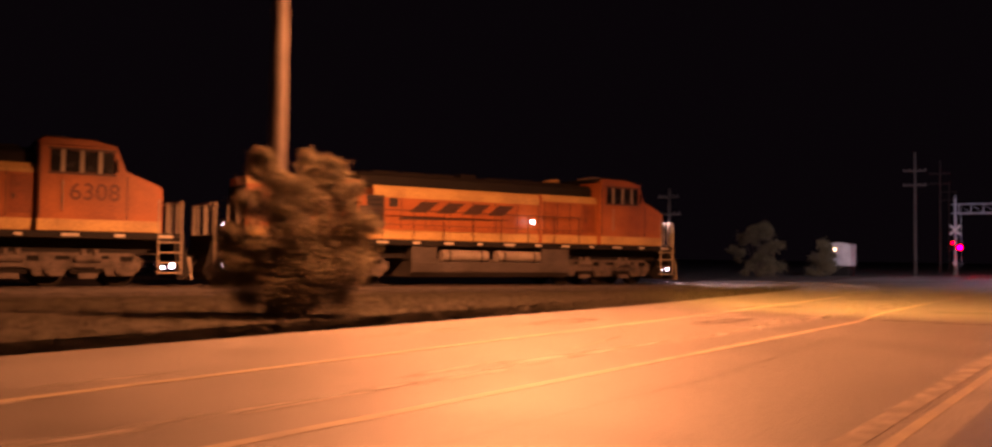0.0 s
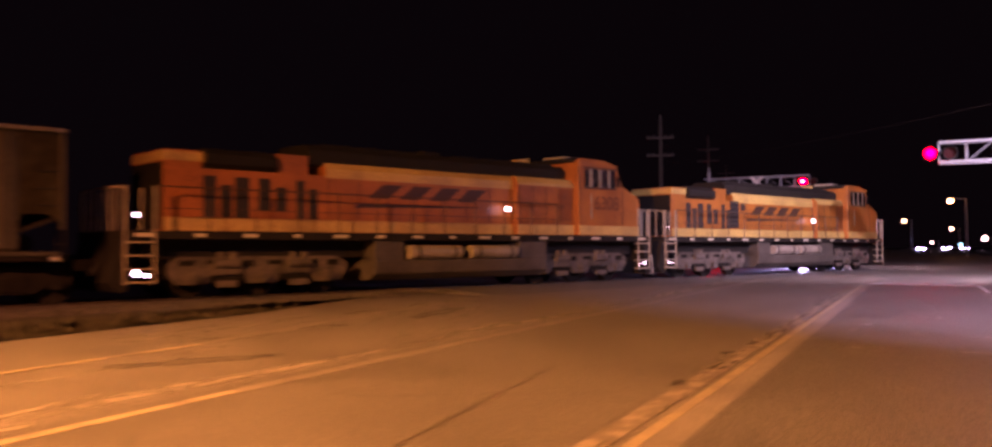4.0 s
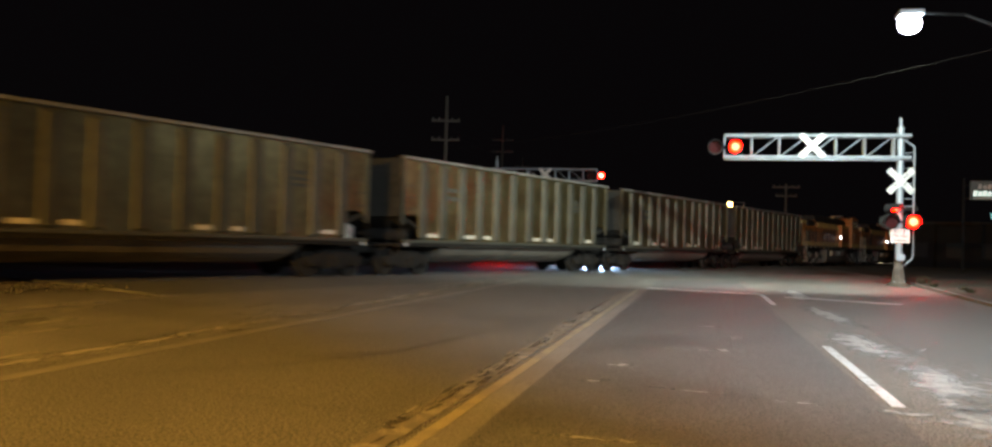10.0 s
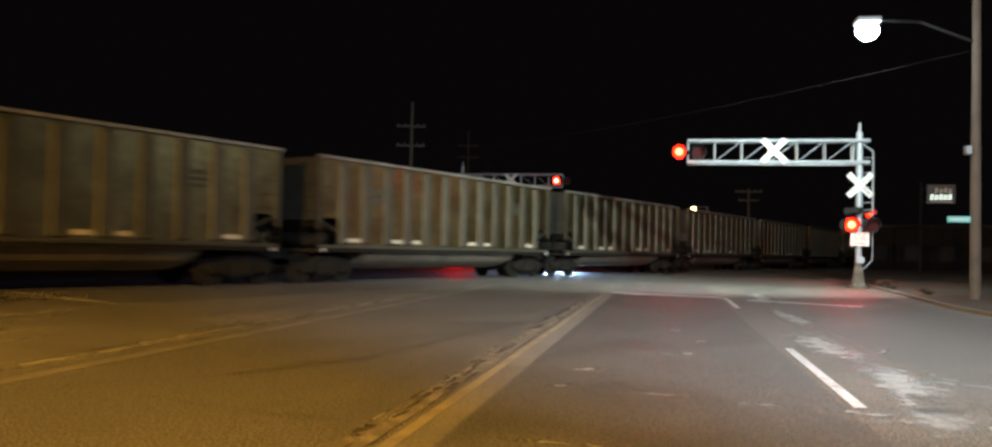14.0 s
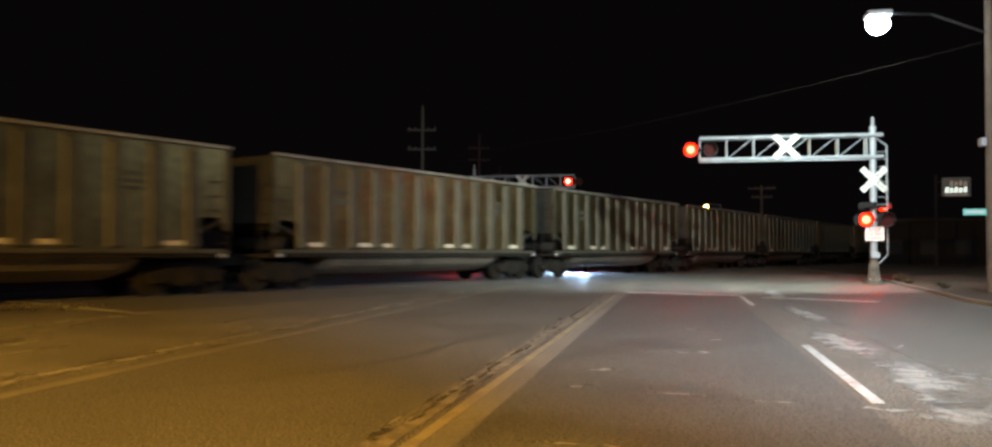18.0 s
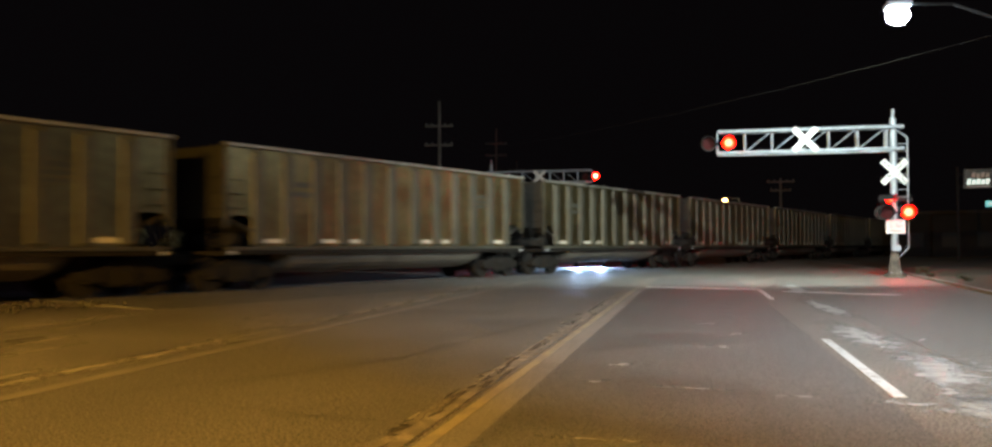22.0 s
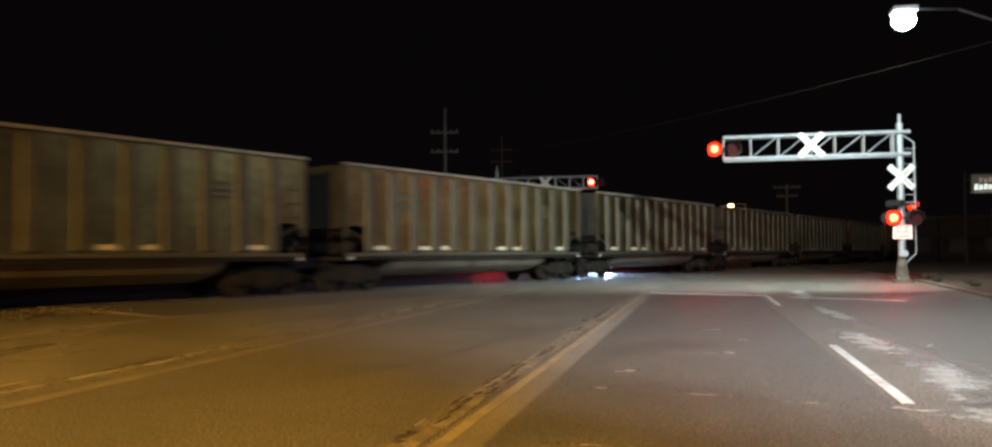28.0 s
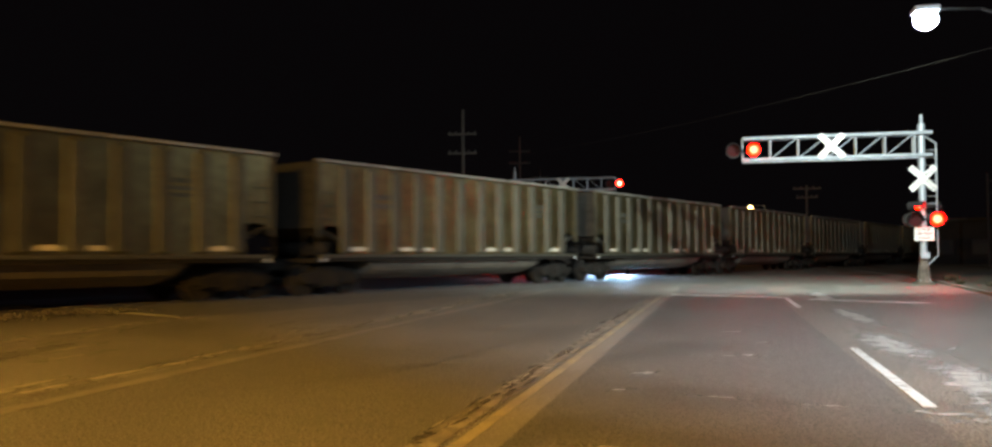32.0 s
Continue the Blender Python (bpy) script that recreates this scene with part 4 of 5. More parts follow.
def locomotive(m, number, label):
    """Nose towards +x; the rail tops are at z = 0."""
    lo = thing("locomotive", m, label, "locomotive", "engines of the train")
    E = 10.15
    deck = 1.68
    part("underframe", made((box, -E, E, -1.5, 1.5, deck - 0.2, deck), (box, -E + 0.6, E - 0.6, -0.9, 0.9, 1.0, deck - 0.2)), "roof_black", lo, "black side sill")
    for s in (-1, 1):
        for i in range(15):
            x = -9.6 + 19.2 * i / 14
            w = (0.24, 0.15, 0.2, 0.11)[i % 4]
            part("reflector", made((box, x - w, x + w, s * 1.506 - 0.006, s * 1.506 + 0.006, deck - 0.15, deck - 0.06)), "reflector", lo)
    # long hood in its stretches, from the radiator end to the cab
    part("radiator_housing", made((box, -8.95, -7.95, -1.02, 1.02, deck, 3.74)), "orange", lo, bevel=0.03)
    # separate black panel set on the orange rear end
    part("end_panel", made((box, -8.985, -8.955, -0.96, 0.96, deck + 0.05, 3.42)), "roof_black", lo, "flat black panel on the rear end")
    part("housing_band", made((box, -8.96, -7.94, -1.03, 1.03, 3.46, 3.7)), "yellow", lo)
    part("radiator_hood", made((box, -7.95, -4.3, -1.0, 1.0, deck, 3.3)), "orange", lo, bevel=0.03)
    prof = [(-1.0, 3.3), (-1.16, 3.42), (-1.16, 3.66), (-0.95, 3.82), (0.95, 3.82), (1.16, 3.66), (1.16, 3.42), (1.0, 3.3)]
    part("radiator_wing", made((prism_x, prof, -7.9, -5.9)), "roof_black", lo, "sooty black overhanging radiator")
    part("exhaust_housing", made((box, -5.8, -4.85, -1.01, 1.01, 3.28, 3.82)), "orange", lo, bevel=0.02)
    hood = [(-1.0, deck), (-1.0, 3.5), (-0.86, 3.7), (0.86, 3.7), (1.0, 3.5), (1.0, deck)]
    part("engine_hood", made((prism_x, hood, -4.3, 3.1)), "orange", lo, bevel=0.02)
    part("hood_roof", made((prism_x, [(-1.012, 3.24), (-1.012, 3.5), (-0.87, 3.72), (0.87, 3.72), (1.012, 3.5), (1.012, 3.24)], -4.28, 3.1)), "yellow", lo)
    # black upper hood between the radiators and the cab, with hatches on it
    upper = [(-0.9, 3.6), (-0.9, 4.02), (-0.72, 4.18), (0.72, 4.18), (0.9, 4.02), (0.9, 3.6)]
    part("upper_hood", made((prism_x, upper, -4.8, 5.9)), "roof_black", lo, "sooty black upper hood", bevel=0.02)
    for x in (-3.6, -2.4, -1.2, 1.4, 2.6, 3.8, 5.0):
        part("roof_hatch", made((box, x - 0.5, x + 0.5, -0.6, 0.6, 4.17, 4.25)), "roof_black", lo, bevel=0.02)
        for s in (-1, 1):
            part("upper_louvre", made((box, x - 0.42, x + 0.42, s * 0.905 - 0.01, s * 0.905 + 0.01, 3.74, 3.98)), "roof_black", lo)
    part("exhaust_stack", made((box, -0.2, 0.5, -0.3, 0.3, 4.16, 4.36)), "roof_black", lo, bevel=0.03)
    aux = [(-1.25, deck), (-1.25, 3.48), (-1.1, 3.66), (1.1, 3.66), (1.25, 3.48), (1.25, deck)]
    part("auxiliary_cab", made((prism_x, aux, 3.1, 5.95)), "orange", lo, bevel=0.02)
    part("auxiliary_roof", made((prism_x, [(-1.262, 3.39), (-1.262, 3.48), (-1.11, 3.68), (1.11, 3.68), (1.262, 3.48), (1.262, 3.39)], 3.12, 5.93)), "yellow", lo)
    part("horn", made((tube, (4.2, -0.1, 4.36), (4.75, -0.1, 4.38), 0.03, 8, 0.09), (tube, (4.2, 0.12, 4.36), (4.65, 0.12, 4.38), 0.03, 8, 0.08), (box, 4.15, 4.35, -0.16, 0.18, 4.17, 4.36)), "yellow", lo)
    # stripe along the foot of the body
    for s in (-1, 1):
        for a, b, y in ((-8.95, -4.3, 1.03), (-4.3, 3.1, 1.01), (3.1, 5.95, 1.26), (5.95, 9.42, 1.51)):
            part("foot_stripe", made((box, a, b, s * y - 0.006, s * y + 0.006, deck + 0.02, deck + 0.36)), "yellow", lo)
        # door and panel seams on the hood
        for x in [-4.2 + 1.04 * i for i in range(8)]:
            part("door_seam", made((box, x - 0.014, x + 0.014, s * 1.004 - 0.006, s * 1.004 + 0.006, deck + 0.4, 3.4)), "logo", lo)
        for x in (3.2, 3.85, 4.5, 5.15):
            part("door_seam", made((box, x - 0.014, x + 0.014, s * 1.256 - 0.006, s * 1.256 + 0.006, deck + 0.4, 3.38)), "logo", lo)
        door = part("access_door", made((box, 5.22, 5.83, s * 1.262 - 0.006, s * 1.262 + 0.006, deck + 0.5, 3.33)), "rust_orange", lo, "darker weathered orange door")
        part("latch", made((box, 5.3, 5.36, s * 1.272 - 0.006, s * 1.272 + 0.006, 2.6, 2.76)), "logo", door)
        # intake grilles at the radiator end
        for x, z0, z1, w in ((-7.75, 2.05, 3.12, 0.17), (-7.3, 2.05, 2.9, 0.15), (-6.85, 2.05, 3.12, 0.2), (-6.2, 2.25, 3.12, 0.17), (-5.7, 2.25, 2.9, 0.15), (-5.1, 2.05, 3.12, 0.13), (-4.7, 2.05, 2.9, 0.14)):
            part("grille", made((box, x - w, x + w, s * 1.006 - 0.01, s * 1.006 + 0.01, z0, z1)), "grille", lo)
        # emblem as plain slanted blocks with a long tapering stroke below
        for i, x in enumerate((-2.2, -1.05, 0.1, 1.25)):
            xs = s * -1 * x
            k = s * -1 * 0.22
            w = s * -1 * 0.42
            part("emblem_block", made((prism, [(xs - w - k, 2.72), (xs + w * 0.75 - k, 2.72), (xs + w + k, 3.14), (xs - w * 0.75 + k, 3.14)], s * 1.006 - 0.006, s * 1.006 + 0.006)), "logo", lo, "dark slanted emblem block")
        k = s * -1
        part("emblem_stroke", made((prism, [(k * -3.3, 2.42), (k * 1.6, 2.54), (k * 1.6, 2.57), (k * -3.1, 2.56)], s * 1.006 - 0.006, s * 1.006 + 0.006)), "logo", lo, "dark tapering stroke under the emblem")
        # side platforms' handrails
        xs, stem = [-E + 0.9 + 1.28 * i for i in range(12)], None
        for x in xs:
            stem = repeat("stanchion", stem, lambda: made((tube, (0, 0, deck), (0, 0, deck + 1.08), 0.02, 6)), "logo", lo, pose(x, s * 1.46, 0))
        bm = bmesh.new()
        tube(bm, (xs[0], s * 1.46, deck + 1.08), (xs[-1], s * 1.46, deck + 1.08), 0.022, 6)
        tube(bm, (xs[0], s * 1.46, deck + 0.55), (xs[-1], s * 1.46, deck + 0.55), 0.012, 6)
        part("handrail", bm, "logo", lo)
        part("walkway_light", made((tube, (2.6, s * 1.24, 2.56), (2.6, s * 1.34, 2.52), 0.06, 10)), "white_glow", lo, "small lit walkway lamp")
        hooded_lamp(lo, "step_lamp", -E + 0.35, s, 2.05, 0.055, "small lit step lamp")
    # cab and nose
    cabp = [(5.95, deck), (5.95, 4.36), (6.1, 4.47), (7.4, 4.45), (8.1, 4.3), (8.34, 3.52), (9.3, 3.2), (9.47, 3.06), (9.47, deck)]
    part("cab", made((prism, cabp, -1.5, 1.5)), "orange", lo, bevel=0.04)
    part("cab_roof", made((prism, [(5.9, 4.32), (5.9, 4.4), (6.1, 4.52), (7.42, 4.5), (8.15, 4.34), (8.1, 4.28)], -1.3, 1.3)), "roof_black", lo)
    part("air_conditioner", made((box, 6.2, 6.95, -0.5, 0.5, 4.46, 4.62)), "white_rail", lo, bevel=0.03)
    for s in (-1, 1):
        for x0, x1 in ((6.26, 6.54), (6.66, 7.06), (7.18, 7.57), (7.69, 8.02)):
            part("cab_window", made((box, x0, x1, s * 1.505 - 0.012, s * 1.505 + 0.012, 3.45, 4.1)), "glass", lo, bevel=0.008)
        for x in (6.6, 7.12, 7.63):
            part("window_bar", made((box, x - 0.055, x + 0.055, s * 1.52 - 0.01, s * 1.52 + 0.01, 3.44, 4.11)), "white_rail", lo)
        part("window_frame", made((box, 6.2, 8.08, s * 1.512 - 0.008, s * 1.512 + 0.008, 4.11, 4.17), (box, 6.2, 8.08, s * 1.512 - 0.008, s * 1.512 + 0.008, 3.38, 3.44)), "logo", lo)
        part("rain_gutter", made((box, 6.05, 8.1, s * 1.53 - 0.03, s * 1.53 + 0.03, 4.26, 4.29)), "orange", lo)
        part("cab_door_handle", made((tube, (6.6, s * 1.54, 2.3), (6.6, s * 1.54, 3.2), 0.018, 6)), "white_rail", lo)
        part("cab_seam", made((box, 5.98, 6.01, s * 1.506 - 0.006, s * 1.506 + 0.006, 2.05, 4.2)), "logo", lo)
        part("nose_seam", made((box, 8.4, 8.43, s * 1.506 - 0.006, s * 1.506 + 0.006, 2.05, 3.4)), "logo", lo)
        part("mirror", made((box, 8.06, 8.12, s * 1.52 - 0.02, s * 1.62, 3.5, 3.9)), "glass", lo)
    for y in (-0.75, 0.75):
        bm = made((box, -0.015, 0.015, -0.55, 0.55, -0.28, 0.28))
        o = part("windscreen", bm, "glass", lo)
        o.matrix_basis = pose(8.25, y, 3.9, 0, -17, 0)
        part("headlamp", made((tube, (9.475, y * 0.2, 2.95), (9.485, y * 0.2, 2.95), 0.09, 12)), "glass" if number else "engine_glow", lo, "" if number else "dazzling lit nose headlamp")
        bm = bmesh.new()
        rims = [[bm.verts.new((x, y * 0.2 + r * math.cos(k * math.pi / 8), 2.95 + r * math.sin(k * math.pi / 8))) for k in range(16)] for x, r in ((9.46, 0.1), (9.54, 0.1), (9.54, 0.12), (9.46, 0.12))]
        for p, q in zip(rims, rims[1:] + rims[:1]):
            for k in range(16):
                bm.faces.new((p[k], p[(k + 1) % 16], q[(k + 1) % 16], q[k]))
        part("headlamp_rim", bm, "roof_black", lo)
    if not number:
        for s in (-1, 1):
            part("intake_door", made((box, -4.55, -3.85, s * 1.006 - 0.012, s * 1.006 + 0.012, 2.1, 3.3)), "grille", lo, "tall dark intake door")
            part("hatch", made((box, -3.65, -3.3, s * 1.006 - 0.012, s * 1.006 + 0.012, 2.9, 3.22)), "grille", lo)
            for k in range(6):
                part("louvre", made((box, -4.5, -3.9, s * 1.02 - 0.012, s * 1.02 + 0.012, 2.2 + 0.18 * k, 2.25 + 0.18 * k)), "roof_black", lo)
    if number:
        words("road_number", number, 0.72, pose(7.5, -1.51, 2.85, 90, 0, 0), "faded_figures", lo, "faded brown painted figures")
    else:
        part("road_number", made((box, 6.95, 8.05, -1.51, -1.5, 2.7, 3.0)), "orange", lo, "faded painted figures")
    # ends: platforms, steps, pilots, couplers, lamps
    for s in (-1, 1):
        x = s * E
        part("pilot", made((prism, [(x, deck - 0.2), (x + s * 0.25, 0.45), (x + s * 0.05, 0.22), (x - s * 0.15, 0.22), (x - s * 0.3, deck - 0.2)], -1.4, 1.4)), "roof_black", lo)
        part("coupler", made((box, min(x, x + s * 0.55), max(x, x + s * 0.55), -0.14, 0.14, 0.72, 1.0)), "dark_steel", lo, bevel=0.02)
        for y in (-1, 1):
            tread, pole = None, None
            for k in range(4):
                tread = repeat("step", tread, lambda: made((box, -0.325, 0.325, -0.11, 0.11, -0.02, 0.02)), "white_rail", lo, pose(x - s * 0.425, y * 1.39, 0.44 + 0.32 * k))
            for q in (x - s * 0.08, x - s * 0.78):
                pole = repeat("grab_rail", pole, lambda: made((tube, (0, 0, 0.4), (0, 0, 2.75), 0.028, 6)), "white_rail", lo, pose(q, y * 1.5, 0))
            hooded_lamp(lo, "ground_lamp", x - s * 0.35, y, 0.66, 0.085, "lit ground lamp by the steps")
            hooded_lamp(lo, "ground_lamp", x - s * 0.62, y, 0.6, 0.05, "small lit ground lamp by the steps")
        stem = None
        for y in (-1.1, -0.7, -0.35, 0.35, 0.7, 1.1):
            stem = repeat("stanchion", stem, lambda: made((tube, (0, 0, deck), (0, 0, deck + 1.05), 0.022, 6)), "white_rail", lo, pose(x, y, 0))
        bm = made((tube, (x, -1.1, deck + 1.05), (x, 1.1, deck + 1.05), 0.024, 6))
        part("end_rail", bm, "white_rail", lo)
        for y in (-1, 1):
            bm = bmesh.new()
            for q in (0.1, 0.5):
                tube(bm, (x - s * q, y * 1.4, deck), (x - s * q, y * 1.4, deck + 1.0), 0.024, 6)
            tube(bm, (x - s * 0.02, y * 1.1, deck + 1.05), (x - s * 0.1, y * 1.4, deck + 1.0), 0.024, 6)
            part("corner_rail", bm, "white_rail", lo)
        part("plow", made((prism, [(x + s * 0.24, 0.95), (x + s * 0.34, 0.25), (x + s * 0.28, 0.2), (x + s * 0.14, 0.9)], -1.38, 1.38)), "white_rail", lo, "pale worn plow blade") if s > 0 else None
        for y in (-0.5, 0.5):
            part("hose", made((tube, (x + s * 0.1, y, 0.95), (x + s * 0.45, y, 0.6), 0.03, 6)), "rubber", lo)
    # tank and reservoirs
    tank = [(-1.2, 1.0), (-1.46, 0.88), (-1.42, 0.5), (-1.15, 0.3), (1.15, 0.3), (1.42, 0.5), (1.46, 0.88), (1.2, 1.0)]
    part("fuel_tank", made((prism_x, tank, -2.9, 4.35)), "tank_grey", lo, "dusty grey fuel tank", bevel=0.03)
    for a, b in ((-2.9, -1.85), (3.0, 4.35)):
        part("tank_shoulder", made((box, a, b, -1.43, 1.43, 0.86, 1.46)), "tank_grey", lo, bevel=0.03)
    for s in (-1, 1):
        for a in (-1.65, 0.8):
            part("air_reservoir", made((tube, (a, s * 1.4, 1.12), (a + 2.0, s * 1.4, 1.12), 0.21, 20)), "reservoir", lo, "pale air reservoir cylinder", smooth=False)
            for q in (a + 0.3, a + 1.7):
                part("strap", made((tube, (q - 0.03, s * 1.4, 1.12), (q + 0.03, s * 1.4, 1.12), 0.225, 20)), "roof_black", lo)
    engine_truck(lo, -6.35)
    engine_truck(lo, 6.35)
    return lo


# distance run by the rear of the second engine along the track, by time
RUN = [(0.0, -41.35), (0.5, -36.4), (1.0, -31.25), (1.5, -25.8), (2.0, -20.25), (2.5, -14.85), (3.0, -9.4), (3.5, -3.9), (4.0, 1.55), (4.5, 7.0), (6.5, 29.25), (7.0, 35.05), (8.0, 46.7), (9.0, 58.3),
       (11.0, 81.45), (13.0, 104.6), (16.0, 139.25), (19.0, 173.95), (23.0, 220.05), (28.0, 277.5), (30.0, 300.8), (32.0, 324.2)]
ENGINE, CAR = 21.2, 16.18


def train_pose(s):
    return Matrix.Translation(on_track(s, 0, 0.004)) @ TILT


TRAIN = []
TRAIN.append((locomotive(train_pose(0), "", "dusty orange locomotive with black roof leading the train"), ENGINE * 1.5))
TRAIN.append((locomotive(train_pose(0), "6308", "orange locomotive with yellow stripe, coupled second in the train"), ENGINE * 0.5))
first = coal_car(train_pose(0))
TRAIN.append((first, -CAR * 0.5))
for i in range(1, 23):
    TRAIN.append((copy_thing(first, train_pose(-CAR * i)), -CAR * (i + 0.5)))


# ---- crossing signals ----
LIT = []


def signal_pair(mast, x, y, z, facing, lens=0.24, gap=0.76, back=0.3, light="red_glow", swap=False):
    """Two lamps side by side on a crossarm; one lit lens goes to and fro between them."""
    face = Matrix.Translation((x, y, z)) @ pose(0, 0, 0, 0, 0, facing)
    o = part("crossarm", made((tube, (-gap / 2, 0.22, 0), (gap / 2, 0.22, 0), 0.04, 8)), "black_metal", mast)
    o.matrix_basis = face
    for s in (-1, 1):
        bm = bmesh.new()
        tube(bm, (0, 0.05, 0), (0, 0.09, 0), back, 24)
        tube(bm, (0, 0.09, 0), (0, 0.3, 0), 0.16, 16)
        # hood: an open half tube over the lens; rear lenses get an added full tube shielding the ground
        n = 14
        for r0, r1 in ((lens + 0.02, lens + 0.03),):
            ring = []
            for i in range(n + 1):
                a = radians(-20 + 220 * i / n) if light != "red_beam" else 2 * math.pi * i / n
                c, d = math.cos(a), math.sin(a)
                ring.append([bm.verts.new((r * c, yy, r * d)) for r, yy in ((r0, 0.05), (r1, 0.05), (r1, -0.3), (r0, -0.3))])
            for p, q in zip(ring, ring[1:]):
                for i in range(4):
                    bm.faces.new((p[i], p[(i + 1) % 4], q[(i + 1) % 4], q[i]))
        h = part("lamp_housing", bm, "black_metal", mast, "black lamp housing with disc and hood")
        h.matrix_basis = face @ pose(s * gap / 2, 0, 0)
        g = part("lens", made((tube, (0, 0.02, 0), (0, 0.05, 0), lens, 20)), "red_dark", mast, "unlit dark red lens")
        g.matrix_basis = face @ pose(s * gap / 2, 0, 0)
    bm = bmesh.new()
    bmesh.ops.create_uvsphere(bm, u_segments=20, v_segments=10, radius=1.0)
    bmesh.ops.scale(bm, vec=(lens * 0.97, 0.13, lens * 0.97), verts=bm.verts)
    lit = part("lit_lens", bm, light, mast, "glowing red flashing lens", smooth=True)
    bm = bmesh.new()
    bmesh.ops.create_uvsphere(bm, u_segments=16, v_segments=8, radius=1.0)
    bmesh.ops.scale(bm, vec=(lens * 0.64, 0.07, lens * 0.64), verts=bm.verts)
    bmesh.ops.translate(bm, vec=(0, -0.1, 0), verts=bm.verts)
    part("bulb", bm, {"red_glow": "red_core", "red_far": "red_far_core", "red_beam": "red_beam", "red_low": "red_low"}[light], lit, "pale hot centre of the lens", smooth=True)
    side = -1 if swap else 1
    LIT.append((lit, face @ pose(-side * gap / 2, 0, 0), face @ pose(side * gap / 2, 0, 0)))
    return lit


def crossbuck(mast, x, y, z, size, lettering, facing=0):
    base = Matrix.Translation((x, y, z)) @ pose(0, 0, 0, 0, 0, facing)
    for k, (ang, text) in enumerate(((45, "CROSSING"), (-45, "RAIL     ROAD"))):
        b = part("crossbuck_blade", made((box, -size / 2, size / 2, -0.008 - 0.012 * k, -0.012 * k, -size * 0.094, size * 0.094)), "sign_white", mast, "white reflective blade")
        b.matrix_basis = base @ pose(0, 0, 0, 0, -ang, 0)
        if lettering:
            for word, off in (((text, 0.0),) if k == 0 else (("RAIL", -0.31), ("ROAD", 0.31))):
                words("lettering", word, size * 0.15, base @ pose(0, -0.014 - 0.012 * k, 0, 0, -ang, 0) @ pose(off * size, 0, 0, 90, 0, 0), "sign_ink", mast)


def cantilever_mast(name_label, m, height, reach, arm_lo, arm_hi, buck_z, low_z, sign, x_at, way=-1, light="red_glow"):
    """The mast stands at the origin; the arm reaches to -x, or to +x where way is 1."""
    t = thing("cantilever_signal", m, name_label, "crossing signal", "cantilever signals of the crossing")
    part("mast_pole", made((tube, (0, 0, 0.5), (0, 0, height - 0.35), 0.13, 16), (tube, (0, 0, height - 0.35), (0, 0, height), 0.06, 10)), "galvanized", t, smooth=False)
    bm = bmesh.new()
    tube(bm, (0, 0, 0.1), (0, 0, 0.14), 0.3, 8)
    tube(bm, (0, 0, 0.14), (0, 0, 0.98), 0.25, 8, 0.135)
    part("mast_base", bm, "truck_grey", t, "dull grey flared base")
    for k in range(4):
        a = radians(45 + 90 * k)
        part("anchor_bolt", made((tube, (0.26 * math.cos(a), 0.26 * math.sin(a), 0.1), (0.26 * math.cos(a), 0.26 * math.sin(a), 0.2), 0.022, 6)), "galvanized", t)
    part("footing", made((tube, (0, 0, -0.2), (0, 0, 0.1), 0.44, 16, 0.4)), "dirt", t, "soiled concrete footing")
    for y in (-0.2, 0.2):
        for z in (arm_lo, arm_hi):
            part("arm_chord", made((tube, (-way * 0.35, y, z), (way * reach, y, z), 0.075, 10)), "galvanized", t)
    n = max(4, round(reach / 1.15))
    for i in range(n + 1):
        x = way * (reach - reach * i / n * 0.96)
        part("arm_strut", made((tube, (x, -0.2, arm_lo), (x, -0.2, arm_hi), 0.035, 8), (tube, (x, 0.2, arm_lo), (x, 0.2, arm_hi), 0.035, 8), (tube, (x, -0.2, arm_lo), (x, 0.2, arm_lo), 0.03, 6)), "galvanized", t)
        if 1 <= i < n:
            x2 = way * (reach - reach * (i + 1) / n * 0.96)
            part("arm_brace", made((tube, (x, -0.2, arm_lo), (x2, -0.2, arm_hi), 0.025, 6)), "galvanized", t)
    part("arm_deck", made((box, min(0, way * reach), max(0, way * reach), -0.2, 0.2, arm_lo - 0.1, arm_lo - 0.07)), "galvanized", t)
    # climbing rail beside the pole, with thin rungs between
    lo, hi = buck_z - 0.95, arm_hi - 0.4
    part("ladder_rail", made((tube, (0.5, 0, lo), (0.5, 0, hi), 0.03, 8), (tube, (0.5, 0, hi), (0.1, 0, arm_hi - 0.1), 0.03, 8)), "galvanized", t)
    rung = None
    for k in range(int((hi - lo) / 0.29) + 1):
        o = repeat("ladder_rung", rung, lambda: made((tube, (0.1, 0, 0), (0.5, 0, 0), 0.014, 6)), "galvanized", t, pose(0, 0, lo + 0.29 * k))
        rung = rung or o
    part("conduit", made((tube, (0.5, 0, 1.1), (0.5, 0, lo), 0.022, 8), (tube, (0.5, 0, 1.1), (0.12, 0, 0.7), 0.022, 8)), "galvanized", t)
    crossbuck(t, way * x_at, -0.3, (arm_lo + arm_hi) / 2 + 0.02, 1.22, False)
    crossbuck(t, 0, -0.16, buck_z, 1.22, True)
    signal_pair(t, way * (reach - 0.03), -0.45, (arm_lo + arm_hi) / 2 - 0.05, 0, light=light)
    signal_pair(t, 0.03, -0.35, low_z, 0, light="red_low" if light == "red_far" else light)
    signal_pair(t, 0.03, 0.35, low_z, 180, light="red_beam")
    signal_pair(t, 0.06, 0.0, low_z + 0.5, 50, 0.14, 1.06, 0.17, swap=True)
